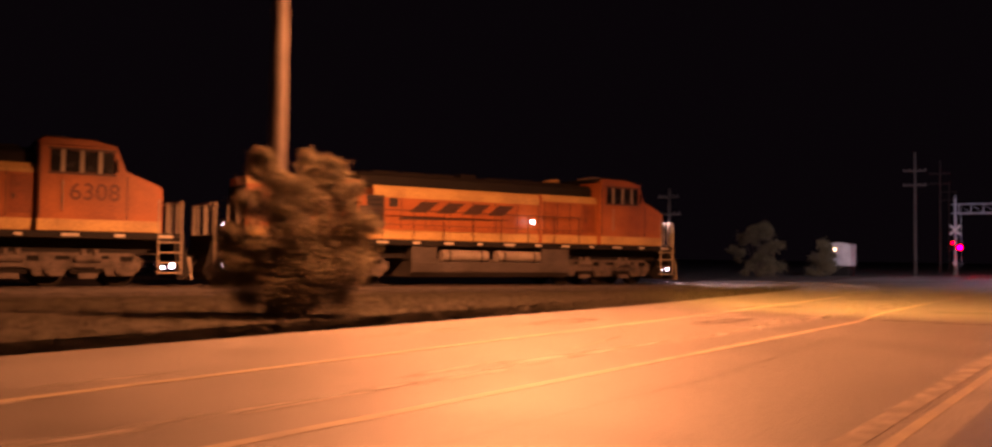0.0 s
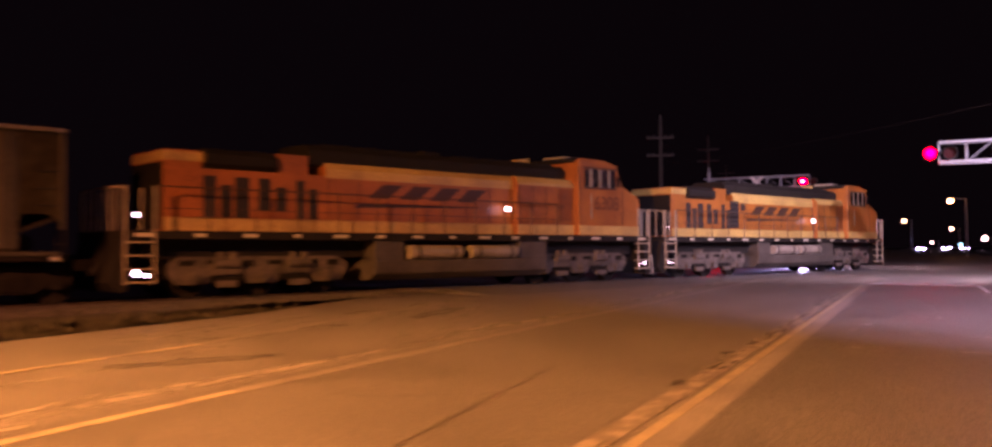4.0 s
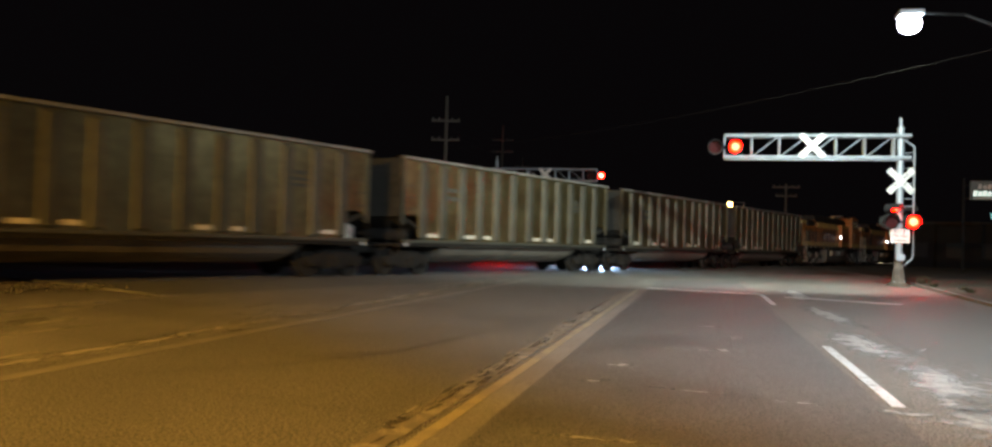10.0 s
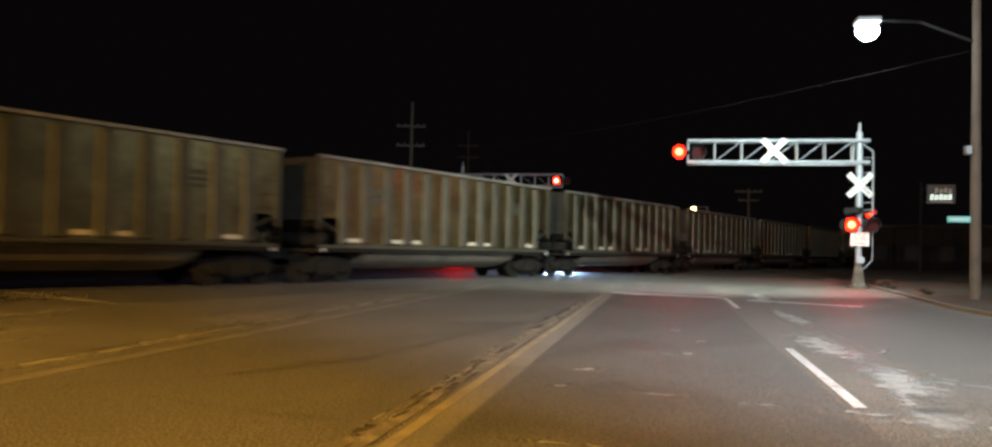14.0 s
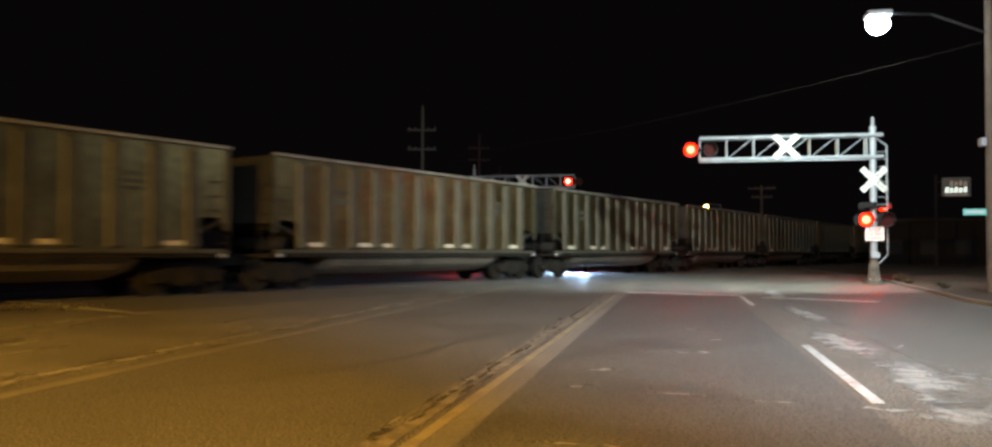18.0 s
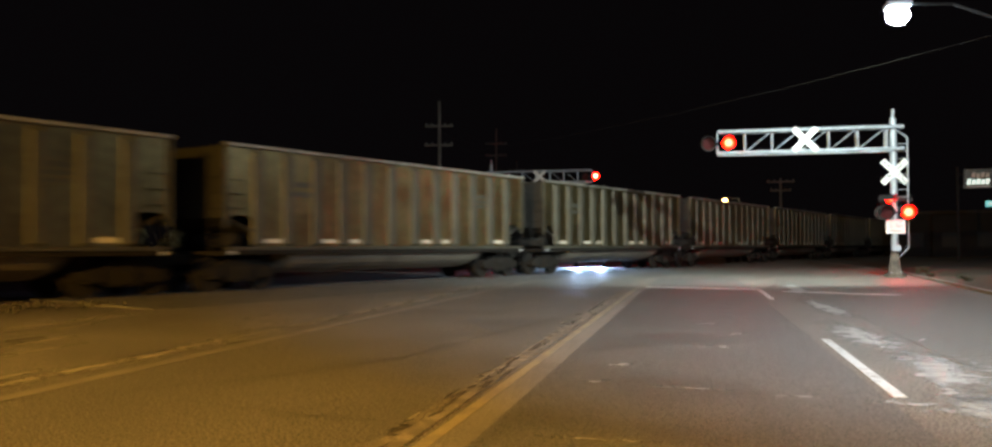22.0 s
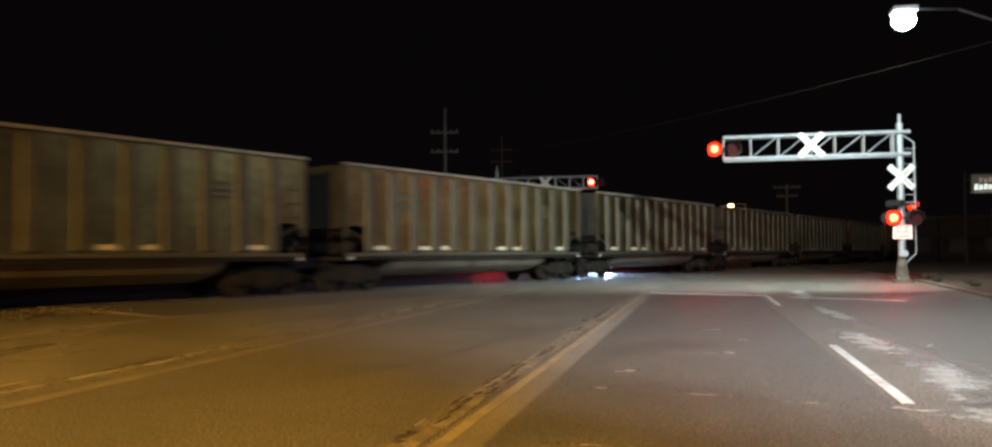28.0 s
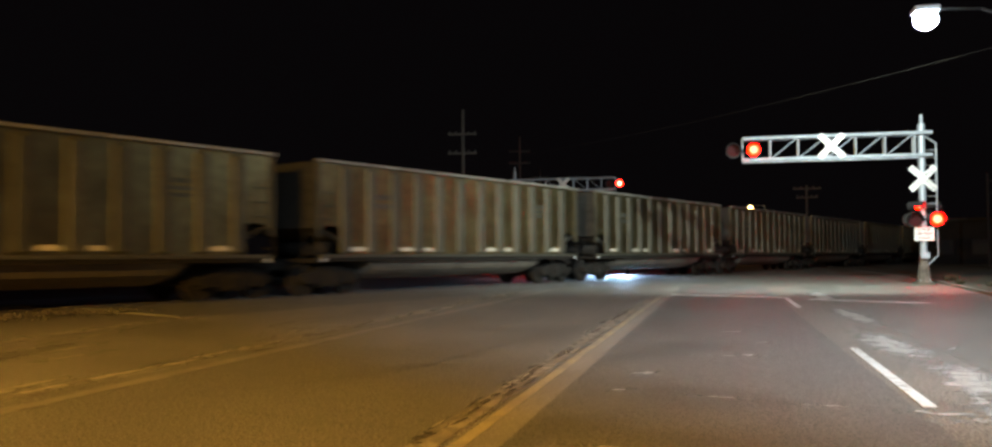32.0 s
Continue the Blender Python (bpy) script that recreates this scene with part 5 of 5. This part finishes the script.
    if sign:
        part("sign_plate", made((box, -0.34, 0.34, -0.2, -0.19, low_z - 0.8, low_z - 0.28)), "sign_white", t, "white instruction plate")
        for k, text in enumerate(("STOP", "ON RED", "SIGNAL")):
            words("lettering", text, 0.15 if k else 0.19, pose(0, -0.202, low_z - 0.39 - 0.155 * k, 90, 0, 0), "sign_ink", t)
        part("junction_box", made((box, -0.16, 0.16, -0.3, -0.13, 0.98, 1.2)), "galvanized", t, bevel=0.015)
    else:
        part("junction_box", made((box, -0.2, 0.2, -0.3, -0.13, 1.0, 1.4)), "galvanized", t, bevel=0.015)
    return t


cantilever_mast("galvanized cantilever mast with red flashers over the road", pose(7.4, 36.2, 0), 6.4, 6.5, 4.86, 5.7, 3.98, 2.44, True, 3.22)
cantilever_mast("galvanized cantilever mast with red flashers beyond the track", pose(-15.0, 65.2, -0.06), 7.8, 7.6, 6.0, 6.85, 4.4, 2.7, False, 3.75, 1, "red_far")


# ---- lamps, poles, wires ----
def luminaire(t, a, glow_name, w=0.42, d=0.3, lift=0.02):
    part("lamp_head", made((box, a[0] - w, a[0] + w, a[1] - d, a[1] + d, a[2] + lift, a[2] + lift + 0.16)), "galvanized", t, bevel=0.05)
    bm = bmesh.new()
    bmesh.ops.create_uvsphere(bm, u_segments=18, v_segments=8, radius=1.0)
    bmesh.ops.scale(bm, vec=(w * 0.92, d * 0.92, d * 0.8), verts=bm.verts)
    bmesh.ops.translate(bm, vec=a, verts=bm.verts)
    o = part("lamp_lens", bm, glow_name, t, "glowing lens", smooth=True)
    o.visible_shadow = False


def wood_pole(m, h, label, arms=(), r=0.15, name="utility_pole", wood="dim_pole_wood"):
    t = thing(name, m, label, "utility pole", "utility poles")
    part("pole", made((tube, (0, 0, -0.1), (0, 0, h), r, 14, r * 0.66)), wood, t)
    for z, w, ang in arms:
        o = part("crossarm", made((box, -w, w, -0.06, 0.06, -0.07, 0.07)), wood, t)
        o.matrix_basis = pose(0, -0.15, z, 0, 0, ang)
        for x in (-w * 0.9, -w * 0.45, w * 0.45, w * 0.9):
            i = part("insulator", made((tube, (x, 0, 0.07), (x, 0, 0.22), 0.05, 8)), "grille", t)
            i.matrix_basis = pose(0, -0.15, z, 0, 0, ang)
    return t


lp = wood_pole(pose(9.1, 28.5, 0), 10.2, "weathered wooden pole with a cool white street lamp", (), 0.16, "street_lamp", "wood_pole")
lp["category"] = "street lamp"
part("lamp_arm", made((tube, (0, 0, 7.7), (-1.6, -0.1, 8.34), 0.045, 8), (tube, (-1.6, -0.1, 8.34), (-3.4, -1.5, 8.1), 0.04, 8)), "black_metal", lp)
# enlarged round lens stands in for the glare round a flat lamp head
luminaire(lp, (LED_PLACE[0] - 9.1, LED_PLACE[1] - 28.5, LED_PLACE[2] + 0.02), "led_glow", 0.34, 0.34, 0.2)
part("meter_box", made((box, -0.3, -0.14, -0.15, 0.15, 4.35, 4.6)), "galvanized", lp, bevel=0.02)
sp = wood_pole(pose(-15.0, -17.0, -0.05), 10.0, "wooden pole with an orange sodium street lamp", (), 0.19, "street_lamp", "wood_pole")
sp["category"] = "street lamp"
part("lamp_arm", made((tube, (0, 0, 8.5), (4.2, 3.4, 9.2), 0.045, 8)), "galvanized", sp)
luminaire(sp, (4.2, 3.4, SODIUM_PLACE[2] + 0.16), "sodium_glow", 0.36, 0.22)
wood_pole(pose(-17.5, 59.8, -0.08), 11.5, "tall wooden utility pole with two crossarms beyond the track", ((9.75, 1.0, 10), (8.4, 1.0, 10)))
wood_pole(pose(-21.6, 96.4, -0.08), 14.4, "tall wooden utility pole with crossarms beyond the track", ((12.7, 1.2, 10), (11.4, 1.2, 10)))
wood_pole(pose(-27.0, 27.5, -0.08), 6.2, "short wooden line pole with two crossarms beyond the track", ((5.6, 0.75, 5), (4.4, 0.9, 5)), 0.13)
wood_pole(pose(-26.0, 130.0, -0.08), 14.0, "distant wooden utility pole with crossarms", ((12.7, 1.2, 10), (11.4, 1.2, 10)))
wood_pole(pose(7.6, 84.0, -0.08), 7.3, "wooden utility pole with a crossarm beside the road", ((7.0, 1.2, 0), (6.2, 0.9, 0)), 0.14)


# added pole to carry the fill lamp, out of view
bp = wood_pole(pose(9.4, -4.0, 0.04), 10.0, "added unseen pole with a fill lamp behind the camera", (), 0.16, "street_lamp", "wood_pole")
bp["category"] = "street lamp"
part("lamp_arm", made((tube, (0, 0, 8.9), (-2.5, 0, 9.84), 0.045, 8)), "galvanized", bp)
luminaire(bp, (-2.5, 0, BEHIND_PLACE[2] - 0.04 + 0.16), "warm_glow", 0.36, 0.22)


def wire(a, b, sag, label):
    bm = bmesh.new()
    a, b = Vector(a), Vector(b)
    pts = [a.lerp(b, i / 16) - Vector((0, 0, sag * 4 * (i / 16) * (1 - i / 16))) for i in range(17)]
    q = (b - a).to_track_quat("Z", "Y")
    rings = [[bm.verts.new(p + q @ Vector((math.cos(k * 1.2566) * 0.006, math.sin(k * 1.2566) * 0.006, 0))) for k in range(5)] for p in pts]
    for r0, r1 in zip(rings, rings[1:]):
        for k in range(5):
            bm.faces.new((r0[k], r0[(k + 1) % 5], r1[(k + 1) % 5], r1[k]))
    tagged(part("overhead_wire", bm, "dark_steel"), label, "wire")


wire((9.1, 28.5, 7.5), (-17.5, 59.8, 7.7), 0.5, "thin overhead wire running over the crossing")
for dx in (-0.9, 0.9):
    for z, z2 in ((9.95, 12.9), (8.6, 11.6)):
        wire((-17.5 + dx, 59.65, z), (-21.6 + dx, 96.25, z2), 0.7, "thin overhead line between utility poles")

# signs and small things on the near side of the road
part("street_sign", made((box, -0.78, -0.14, -0.02, 0.0, 2.32, 2.5)), "street_sign", lp, "pale teal street sign plate")
part("street_sign_bars", made((box, -0.7, -0.2, -0.024, -0.021, 2.38, 2.44)), "sign_white", lp, "white bars for the street name")
shop = thing("shop_sign", pose(20.0, 70.0, -0.08, 0, 0, -8), "dark shop sign with bright lettering bars on a post", "sign")
part("board", made((box, -0.95, 0.95, -0.15, 0.15, 5.3, 6.7)), "sign_back", shop, bevel=0.03)
for z0, z1, x0, count, face, said in ((6.08, 6.44, -0.42, 4, "shed_paint", "grey slanted block for a letter"), (5.58, 5.98, -0.72, 5, "sign_glow", "bright slanted block for a letter")):
    for k in range(count):
        x = x0 + 0.3 * k
        part("letter_block", made((prism, [(x - 0.04, z0), (x + 0.18, z0), (x + 0.24, z1 - 0.06 * (k % 2)), (x + 0.02, z1 - 0.06 * (k % 2))], -0.17, -0.155)), face, shop, said)
part("foot_bar", made((box, -0.75, 0.75, -0.17, -0.155, 5.38, 5.46)), "shed_paint", shop, "dull grey underline bar")
part("post", made((tube, (-1.35, 0, 0), (-1.35, 0, 6.9), 0.09, 10), (box, -1.35, -0.9, -0.05, 0.05, 5.4, 5.5), (box, -1.35, -0.9, -0.05, 0.05, 6.3, 6.4)), "black_metal", shop)
small = thing("small_sign", pose(8.64, 84.0, -0.08), "small white sign plate on a thin post beyond the track", "sign")
part("sign_post", made((tube, (0, 0, 0), (0, 0, 3.0), 0.04, 8)), "galvanized", small)
part("plate", made((prism, [(-0.46, 3.05), (0.46, 3.05), (0.08, 2.35), (-0.08, 2.35)], -0.06, -0.045)), "galvanized", small)
hall = thing("building", pose(27.0, 96.0, -0.08, 0, 0, -21), "low dull rendered building beyond the pavement", "building")
part("wall", made((box, -7, 7, -5, 5, 0, 4.2)), "brick_far", hall)
part("roof", made((box, -7.2, 7.2, -5.2, 5.2, 4.2, 4.45)), "roof_black", hall)
for x in (-4.6, -1.6, 1.4, 4.4):
    wn = part("window", made((box, x - 0.7, x + 0.7, -5.03, -4.98, 1.0, 2.4)), "roof_black", hall)
    part("frame", made((box, x - 0.76, x + 0.76, -5.06, -5.0, 2.4, 2.48), (box, x - 0.76, x + 0.76, -5.06, -5.0, 0.92, 1.0), (box, x - 0.76, x - 0.7, -5.06, -5.0, 1.0, 2.4), (box, x + 0.7, x + 0.76, -5.06, -5.0, 1.0, 2.4)), "brick_far", wn)
part("door", made((box, 5.6, 6.5, -5.03, -4.98, 0, 2.1)), "dark_steel", hall)
# pale sheet put in for a strip of ground that headlamps brighten
sheet("apron", [(22, 118), (36, 112), (39, 126), (25, 132)], "concrete", "pale ground sheet standing in for headlamp-lit ground", -0.03, 0.06)
# block added along with the pale sheet
lw = thing("low_barrier", pose(29.0, 121.0, -0.03, 0, 0, -20), "added low block of soil colour on the pale sheet", "barrier")
part("block", made((prism_x, [(-0.28, 0), (-0.22, 0.18), (-0.1, 0.5), (0.1, 0.5), (0.22, 0.18), (0.28, 0)], -2.2, 2.2)), "dirt", lw)


def tuft(x, y, n, h, label):
    """A clump of dry blades on the verge."""
    gv, gf = [], []
    for i in range(n):
        a, r = random.uniform(0, 6.28), random.uniform(0, 0.16)
        c = Vector((math.cos(a) * r, math.sin(a) * r, 0))
        e = c + Vector((math.cos(a) * random.uniform(0.02, 0.3), math.sin(a) * random.uniform(0.02, 0.3), h * random.uniform(0.5, 1.0)))
        d = Vector((-math.sin(a), math.cos(a), 0)) * 0.012
        mid = c.lerp(e, 0.55) + Vector((0, 0, h * 0.12))
        k = len(gv)
        gv += [c - d, c + d, mid + d * 0.7, mid - d * 0.7, e]
        gf += [(k, k + 1, k + 2, k + 3), (k + 3, k + 2, k + 4)]
    me = bpy.data.meshes.new("dry_grass_tuft")
    me.from_pydata(gv, [], gf)
    me.materials.append(M["grass"])
    ob = tagged(new("dry_grass_tuft", me), label, "grass", "dry grass by the signal mast")
    ob.matrix_basis = pose(x, y, 0.05)


for x, y, h in ((8.75, 38.6, 0.3), (8.35, 35.0, 0.2), (8.9, 33.2, 0.18), (9.3, 39.8, 0.3), (8.5, 31.0, 0.16)):
    tuft(x, y, 70, h, "dry grass tuft on the soil beside the signal mast")


# ---- distant street ----
def far_lamp(x, y, z, glow_name, label, r=0.3, reach=1.8):
    t = thing("street_lamp", pose(x + reach, y, -0.08), label, "street lamp", "distant street lamps")
    part("pole", made((tube, (0, 0, 0), (0, 0, z + 0.3), 0.1, 8, 0.07)), "galvanized", t)
    part("arm", made((tube, (0, 0, z + 0.25), (-reach, 0, z + 0.35), 0.045, 6)), "galvanized", t)
    part("lamp_head", made((box, -reach - 0.35, -reach + 0.35, -0.18, 0.18, z + 0.2, z + 0.4)), "galvanized", t)
    bm = bmesh.new()
    bmesh.ops.create_uvsphere(bm, u_segments=12, v_segments=8, radius=r)
    bmesh.ops.translate(bm, vec=(-reach, 0, z), verts=bm.verts)
    part("lamp_lens", bm, glow_name, t, "glowing lens", smooth=True)


far_lamp(3.84, 120.0, 7.1, "sodium_glow", "distant sodium street lamp on a thin pole", 0.3)
far_lamp(-3.2, 260.0, 8.4, "amber_glow", "distant amber street lamp on a thin pole", 0.5)
far_lamp(8.3, 260.0, 6.05, "amber_glow", "distant amber street lamp on a thin pole", 0.5)
far_lamp(3.6, 270.0, 2.5, "warm_glow", "distant low warm lamp on a post", 0.35)
far_lamp(10.4, 262.0, 1.8, "teal_glow", "distant low teal lamp on a post", 0.4)
far_lamp(15.9, 258.0, 3.35, "warm_glow", "distant warm lamp on a post", 0.6)
far_lamp(-95.0, 60.0, 2.8, "amber_glow", "distant amber lamp beyond the track", 0.5)

# ---- beyond the track ----
def sedan(m, label):
    """A waiting car; its nose points to -y."""
    t = thing("car", m, label, "car")
    body = [(-2.2, 0.35), (-2.25, 0.62), (-2.1, 0.82), (-1.0, 0.95), (-0.35, 1.4), (1.0, 1.43), (1.7, 1.02), (2.2, 0.95), (2.28, 0.6), (2.2, 0.35)]
    bm = bmesh.new()
    a = [bm.verts.new((-0.86 + (0.12 if z > 1 else 0), y, z)) for y, z in body]
    b = [bm.verts.new((0.86 - (0.12 if z > 1 else 0), y, z)) for y, z in body]
    bm.faces.new(a), bm.faces.new(b[::-1])
    for i in range(len(body)):
        j = (i + 1) % len(body)
        bm.faces.new((a[i], b[i], b[j], a[j]))
    part("body", bm, "car_paint", t, bevel=0.04)
    part("windscreen", made((box, -0.62, 0.62, -0.02, 0.02, -0.26, 0.26)), "glass", t).matrix_basis = pose(0, -0.7, 1.2, -55, 0, 0)
    part("bumper", made((box, -0.85, 0.85, -2.3, -2.2, 0.32, 0.52)), "black_metal", t, bevel=0.03)
    part("grille", made((box, -0.4, 0.4, -2.27, -2.24, 0.56, 0.74)), "grille", t)
    for x in (-0.8, 0.8):
        for y in (-1.4, 1.4):
            w = part("wheel", made((tube, (x - 0.1, y, 0.33), (x + 0.1, y, 0.33), 0.33, 18)), "rubber", t)
            part("rim", made((tube, (x - 0.11, y, 0.33), (x + 0.11, y, 0.33), 0.2, 12)), "galvanized", w)
    for x in (-0.66, 0.66):
        part("headlamp", made((tube, (x, -2.31, 0.66), (x, -2.22, 0.66), 0.2, 16)), "head_glow", t, "dazzling lit headlamp")
    return t


sedan(pose(-6.2, 53.2, 0.0, 0, 0, 6), "dark car waiting with dazzling headlamps beyond the track")
waiting = bpy.data.objects["car"]
for x, y in ((0.8, 262.0), (7.2, 270.0), (11.6, 266.0)):
    o = copy_thing(waiting, pose(x, y, 0.0))
    o["label"] = "distant dark car with lit headlamps on the road"
for x in (-0.66, 0.66):
    lamp("headlamp_beam", "SPOT", (-6.2 + x + 0.23, 50.7, 0.66), (-4.0 + x, 30, 0.2), (0.42, 0.64, 1.0), 2200, 0.08, 84)

shed = thing("signal_cabin", pose(-22.0, 51.6, -0.08), "small pale steel signal cabin beyond the track", "shed")
part("wall", made((box, -1.1, 1.1, -0.9, 0.9, 0.9, 2.75)), "shed_paint", shed, bevel=0.02)
part("roof", made((prism, [(-1.25, 2.75), (0, 2.95), (1.25, 2.75)], -1.0, 1.0)), "shed_paint", shed)
part("plinth", made((box, -1.0, 1.0, -0.8, 0.8, 0, 0.9)), "dark_steel", shed)
part("door", made((box, 0.1, 0.8, -0.925, -0.9, 1.0, 2.6)), "shed_paint", shed)
part("lamp", made((box, -0.35, -0.1, -0.97, -0.9, 2.2, 2.4)), "amber_glow", shed, "small lit lamp")


def shrub(m, w, d, h, n, label, leaf=0.12, lobes=()):
    t = thing("shrub", m, label, "shrub", "shrubs")
    for i in range(9):
        a = random.uniform(0, 2 * math.pi)
        p = Vector((math.cos(a) * 0.15, math.sin(a) * 0.15, -0.05))
        q = Vector((math.cos(a) * w * 0.22, math.sin(a) * d * 0.22, h * random.uniform(0.35, 0.55)))
        e = Vector((math.cos(a) * w * 0.4, math.sin(a) * d * 0.4, h * random.uniform(0.6, 0.9)))
        part("branch", made((tube, p, q, 0.05, 6, 0.03), (tube, q, e, 0.03, 5, 0.01)), "bark", t)
    verts, faces = [], []
    clumps = []
    for x, y, z, r in lobes:
        for i in range(16):
            v = Vector((random.gauss(0, 1), random.gauss(0, 1), random.gauss(0, 1))).normalized() * r * random.uniform(0.2, 0.9)
            clumps.append((Vector((x, y, max(0.15, z + v.z))) + Vector((v.x, v.y, 0)), r * random.uniform(0.36, 0.6)))
    for i in range(0 if lobes else 46):
        u = random.random() ** 0.6
        a = random.uniform(0, 2 * math.pi)
        z = random.uniform(0.06, 0.93)
        prof = math.sin(math.pi * min(1, 0.28 + z * 0.72)) ** 0.7
        clumps.append((Vector((math.cos(a) * w / 2 * u * prof, math.sin(a) * d / 2 * u * prof, z * h)), random.uniform(0.22, 0.5)))
    for i in range(n):
        c, r = random.choice(clumps)
        p = c + Vector((random.gauss(0, r * 0.5), random.gauss(0, r * 0.5), random.gauss(0, r * 0.42)))
        if p.z < 0.03:
            continue
        q = Euler((random.uniform(-1, 1), random.uniform(-1, 1), random.uniform(0, 6.28))).to_matrix()
        s = leaf * random.uniform(0.6, 1.4)
        k = len(verts)
        for v in ((-s, 0, 0), (0, -s * 0.35, 0.02), (s, 0, 0), (0, s * 0.35, 0.02)):
            verts.append(p + q @ Vector(v))
        faces.append((k, k + 1, k + 2, k + 3))
    me = bpy.data.meshes.new("foliage")
    me.from_pydata(verts, [], faces)
    me.materials.append(M["leaf"])
    ob = new("foliage", me)
    ob.parent = t
    ob["kind"] = "stuff"
    return t


# lobes of the large shrub: along its length, across it, height, radius
LOBES = [(-1.2, 0, 0.85, 0.5), (-1.25, 0, 1.6, 0.36), (-0.75, 0, 0.8, 0.62), (-0.1, -0.4, 0.75, 0.7), (0.8, -0.2, 0.8, 0.7), (1.15, 0.1, 1.3, 0.5), (-0.95, 0.1, 1.55, 0.48), (-0.75, 0.3, 2.25, 0.48), (-0.7, 0.4, 2.95, 0.32), (-0.8, 0.3, 3.3, 0.2),
         (-0.05, -0.2, 1.55, 0.58), (0.75, 0, 1.9, 0.66), (0.5, 0.4, 2.6, 0.52), (0.3, 0.6, 3.1, 0.34), (0.75, 0.5, 3.05, 0.28), (1.0, 0.2, 2.45, 0.4), (1.3, 0, 1.9, 0.38), (-1.05, -0.1, 1.0, 0.36),
         (-0.1, -0.3, 0.45, 0.55), (-0.3, -0.1, 1.15, 0.6), (0.3, -0.2, 1.2, 0.6), (-0.25, 0.1, 2.05, 0.5), (0.1, 0.2, 2.5, 0.42), (-0.3, 0.3, 2.7, 0.34)]
shrub(pose(-14.15, -17.15, -0.04, 0, 0, 49.5), 3.0, 2.4, 3.4, 120000, "large dusty green shrub on the verge beside a pole", 0.034, LOBES)
shrub(pose(-24.5, 38.0, -0.08), 4.2, 4.0, 4.2, 5000, "dark round shrub beyond the track", 0.16)
shrub(pose(-22.5, 48.5, -0.08), 3.0, 3.0, 3.0, 3000, "dark round shrub beyond the track", 0.16)


# ---- motion ----
# the flashers: each cycle shows the right lens first, then the left one
CYCLE, RIGHT_ON = 1.4475, 0.68
SWITCHES = []
for k in range(-6, 18):
    SWITCHES += [(8.4 + CYCLE * k, True), (8.4 + CYCLE * k + RIGHT_ON, False)]


def motions():
    for ob, off in TRAIN:
        walk(ob, [(t, train_pose(s + off)) for t, s in RUN])
    for lit, left, right in LIT:
        rows = [(0.0, right if [r for u, r in SWITCHES if u <= 0][-1] else left)]
        for u, to_right in SWITCHES:
            if 0.1 < u < 31.9:
                rows += [(u - 1 / 30, rows[-1][1]), (u, right if to_right else left)]
        rows.append((32.0, rows[-1][1]))
        walk(lit, rows)


motions()
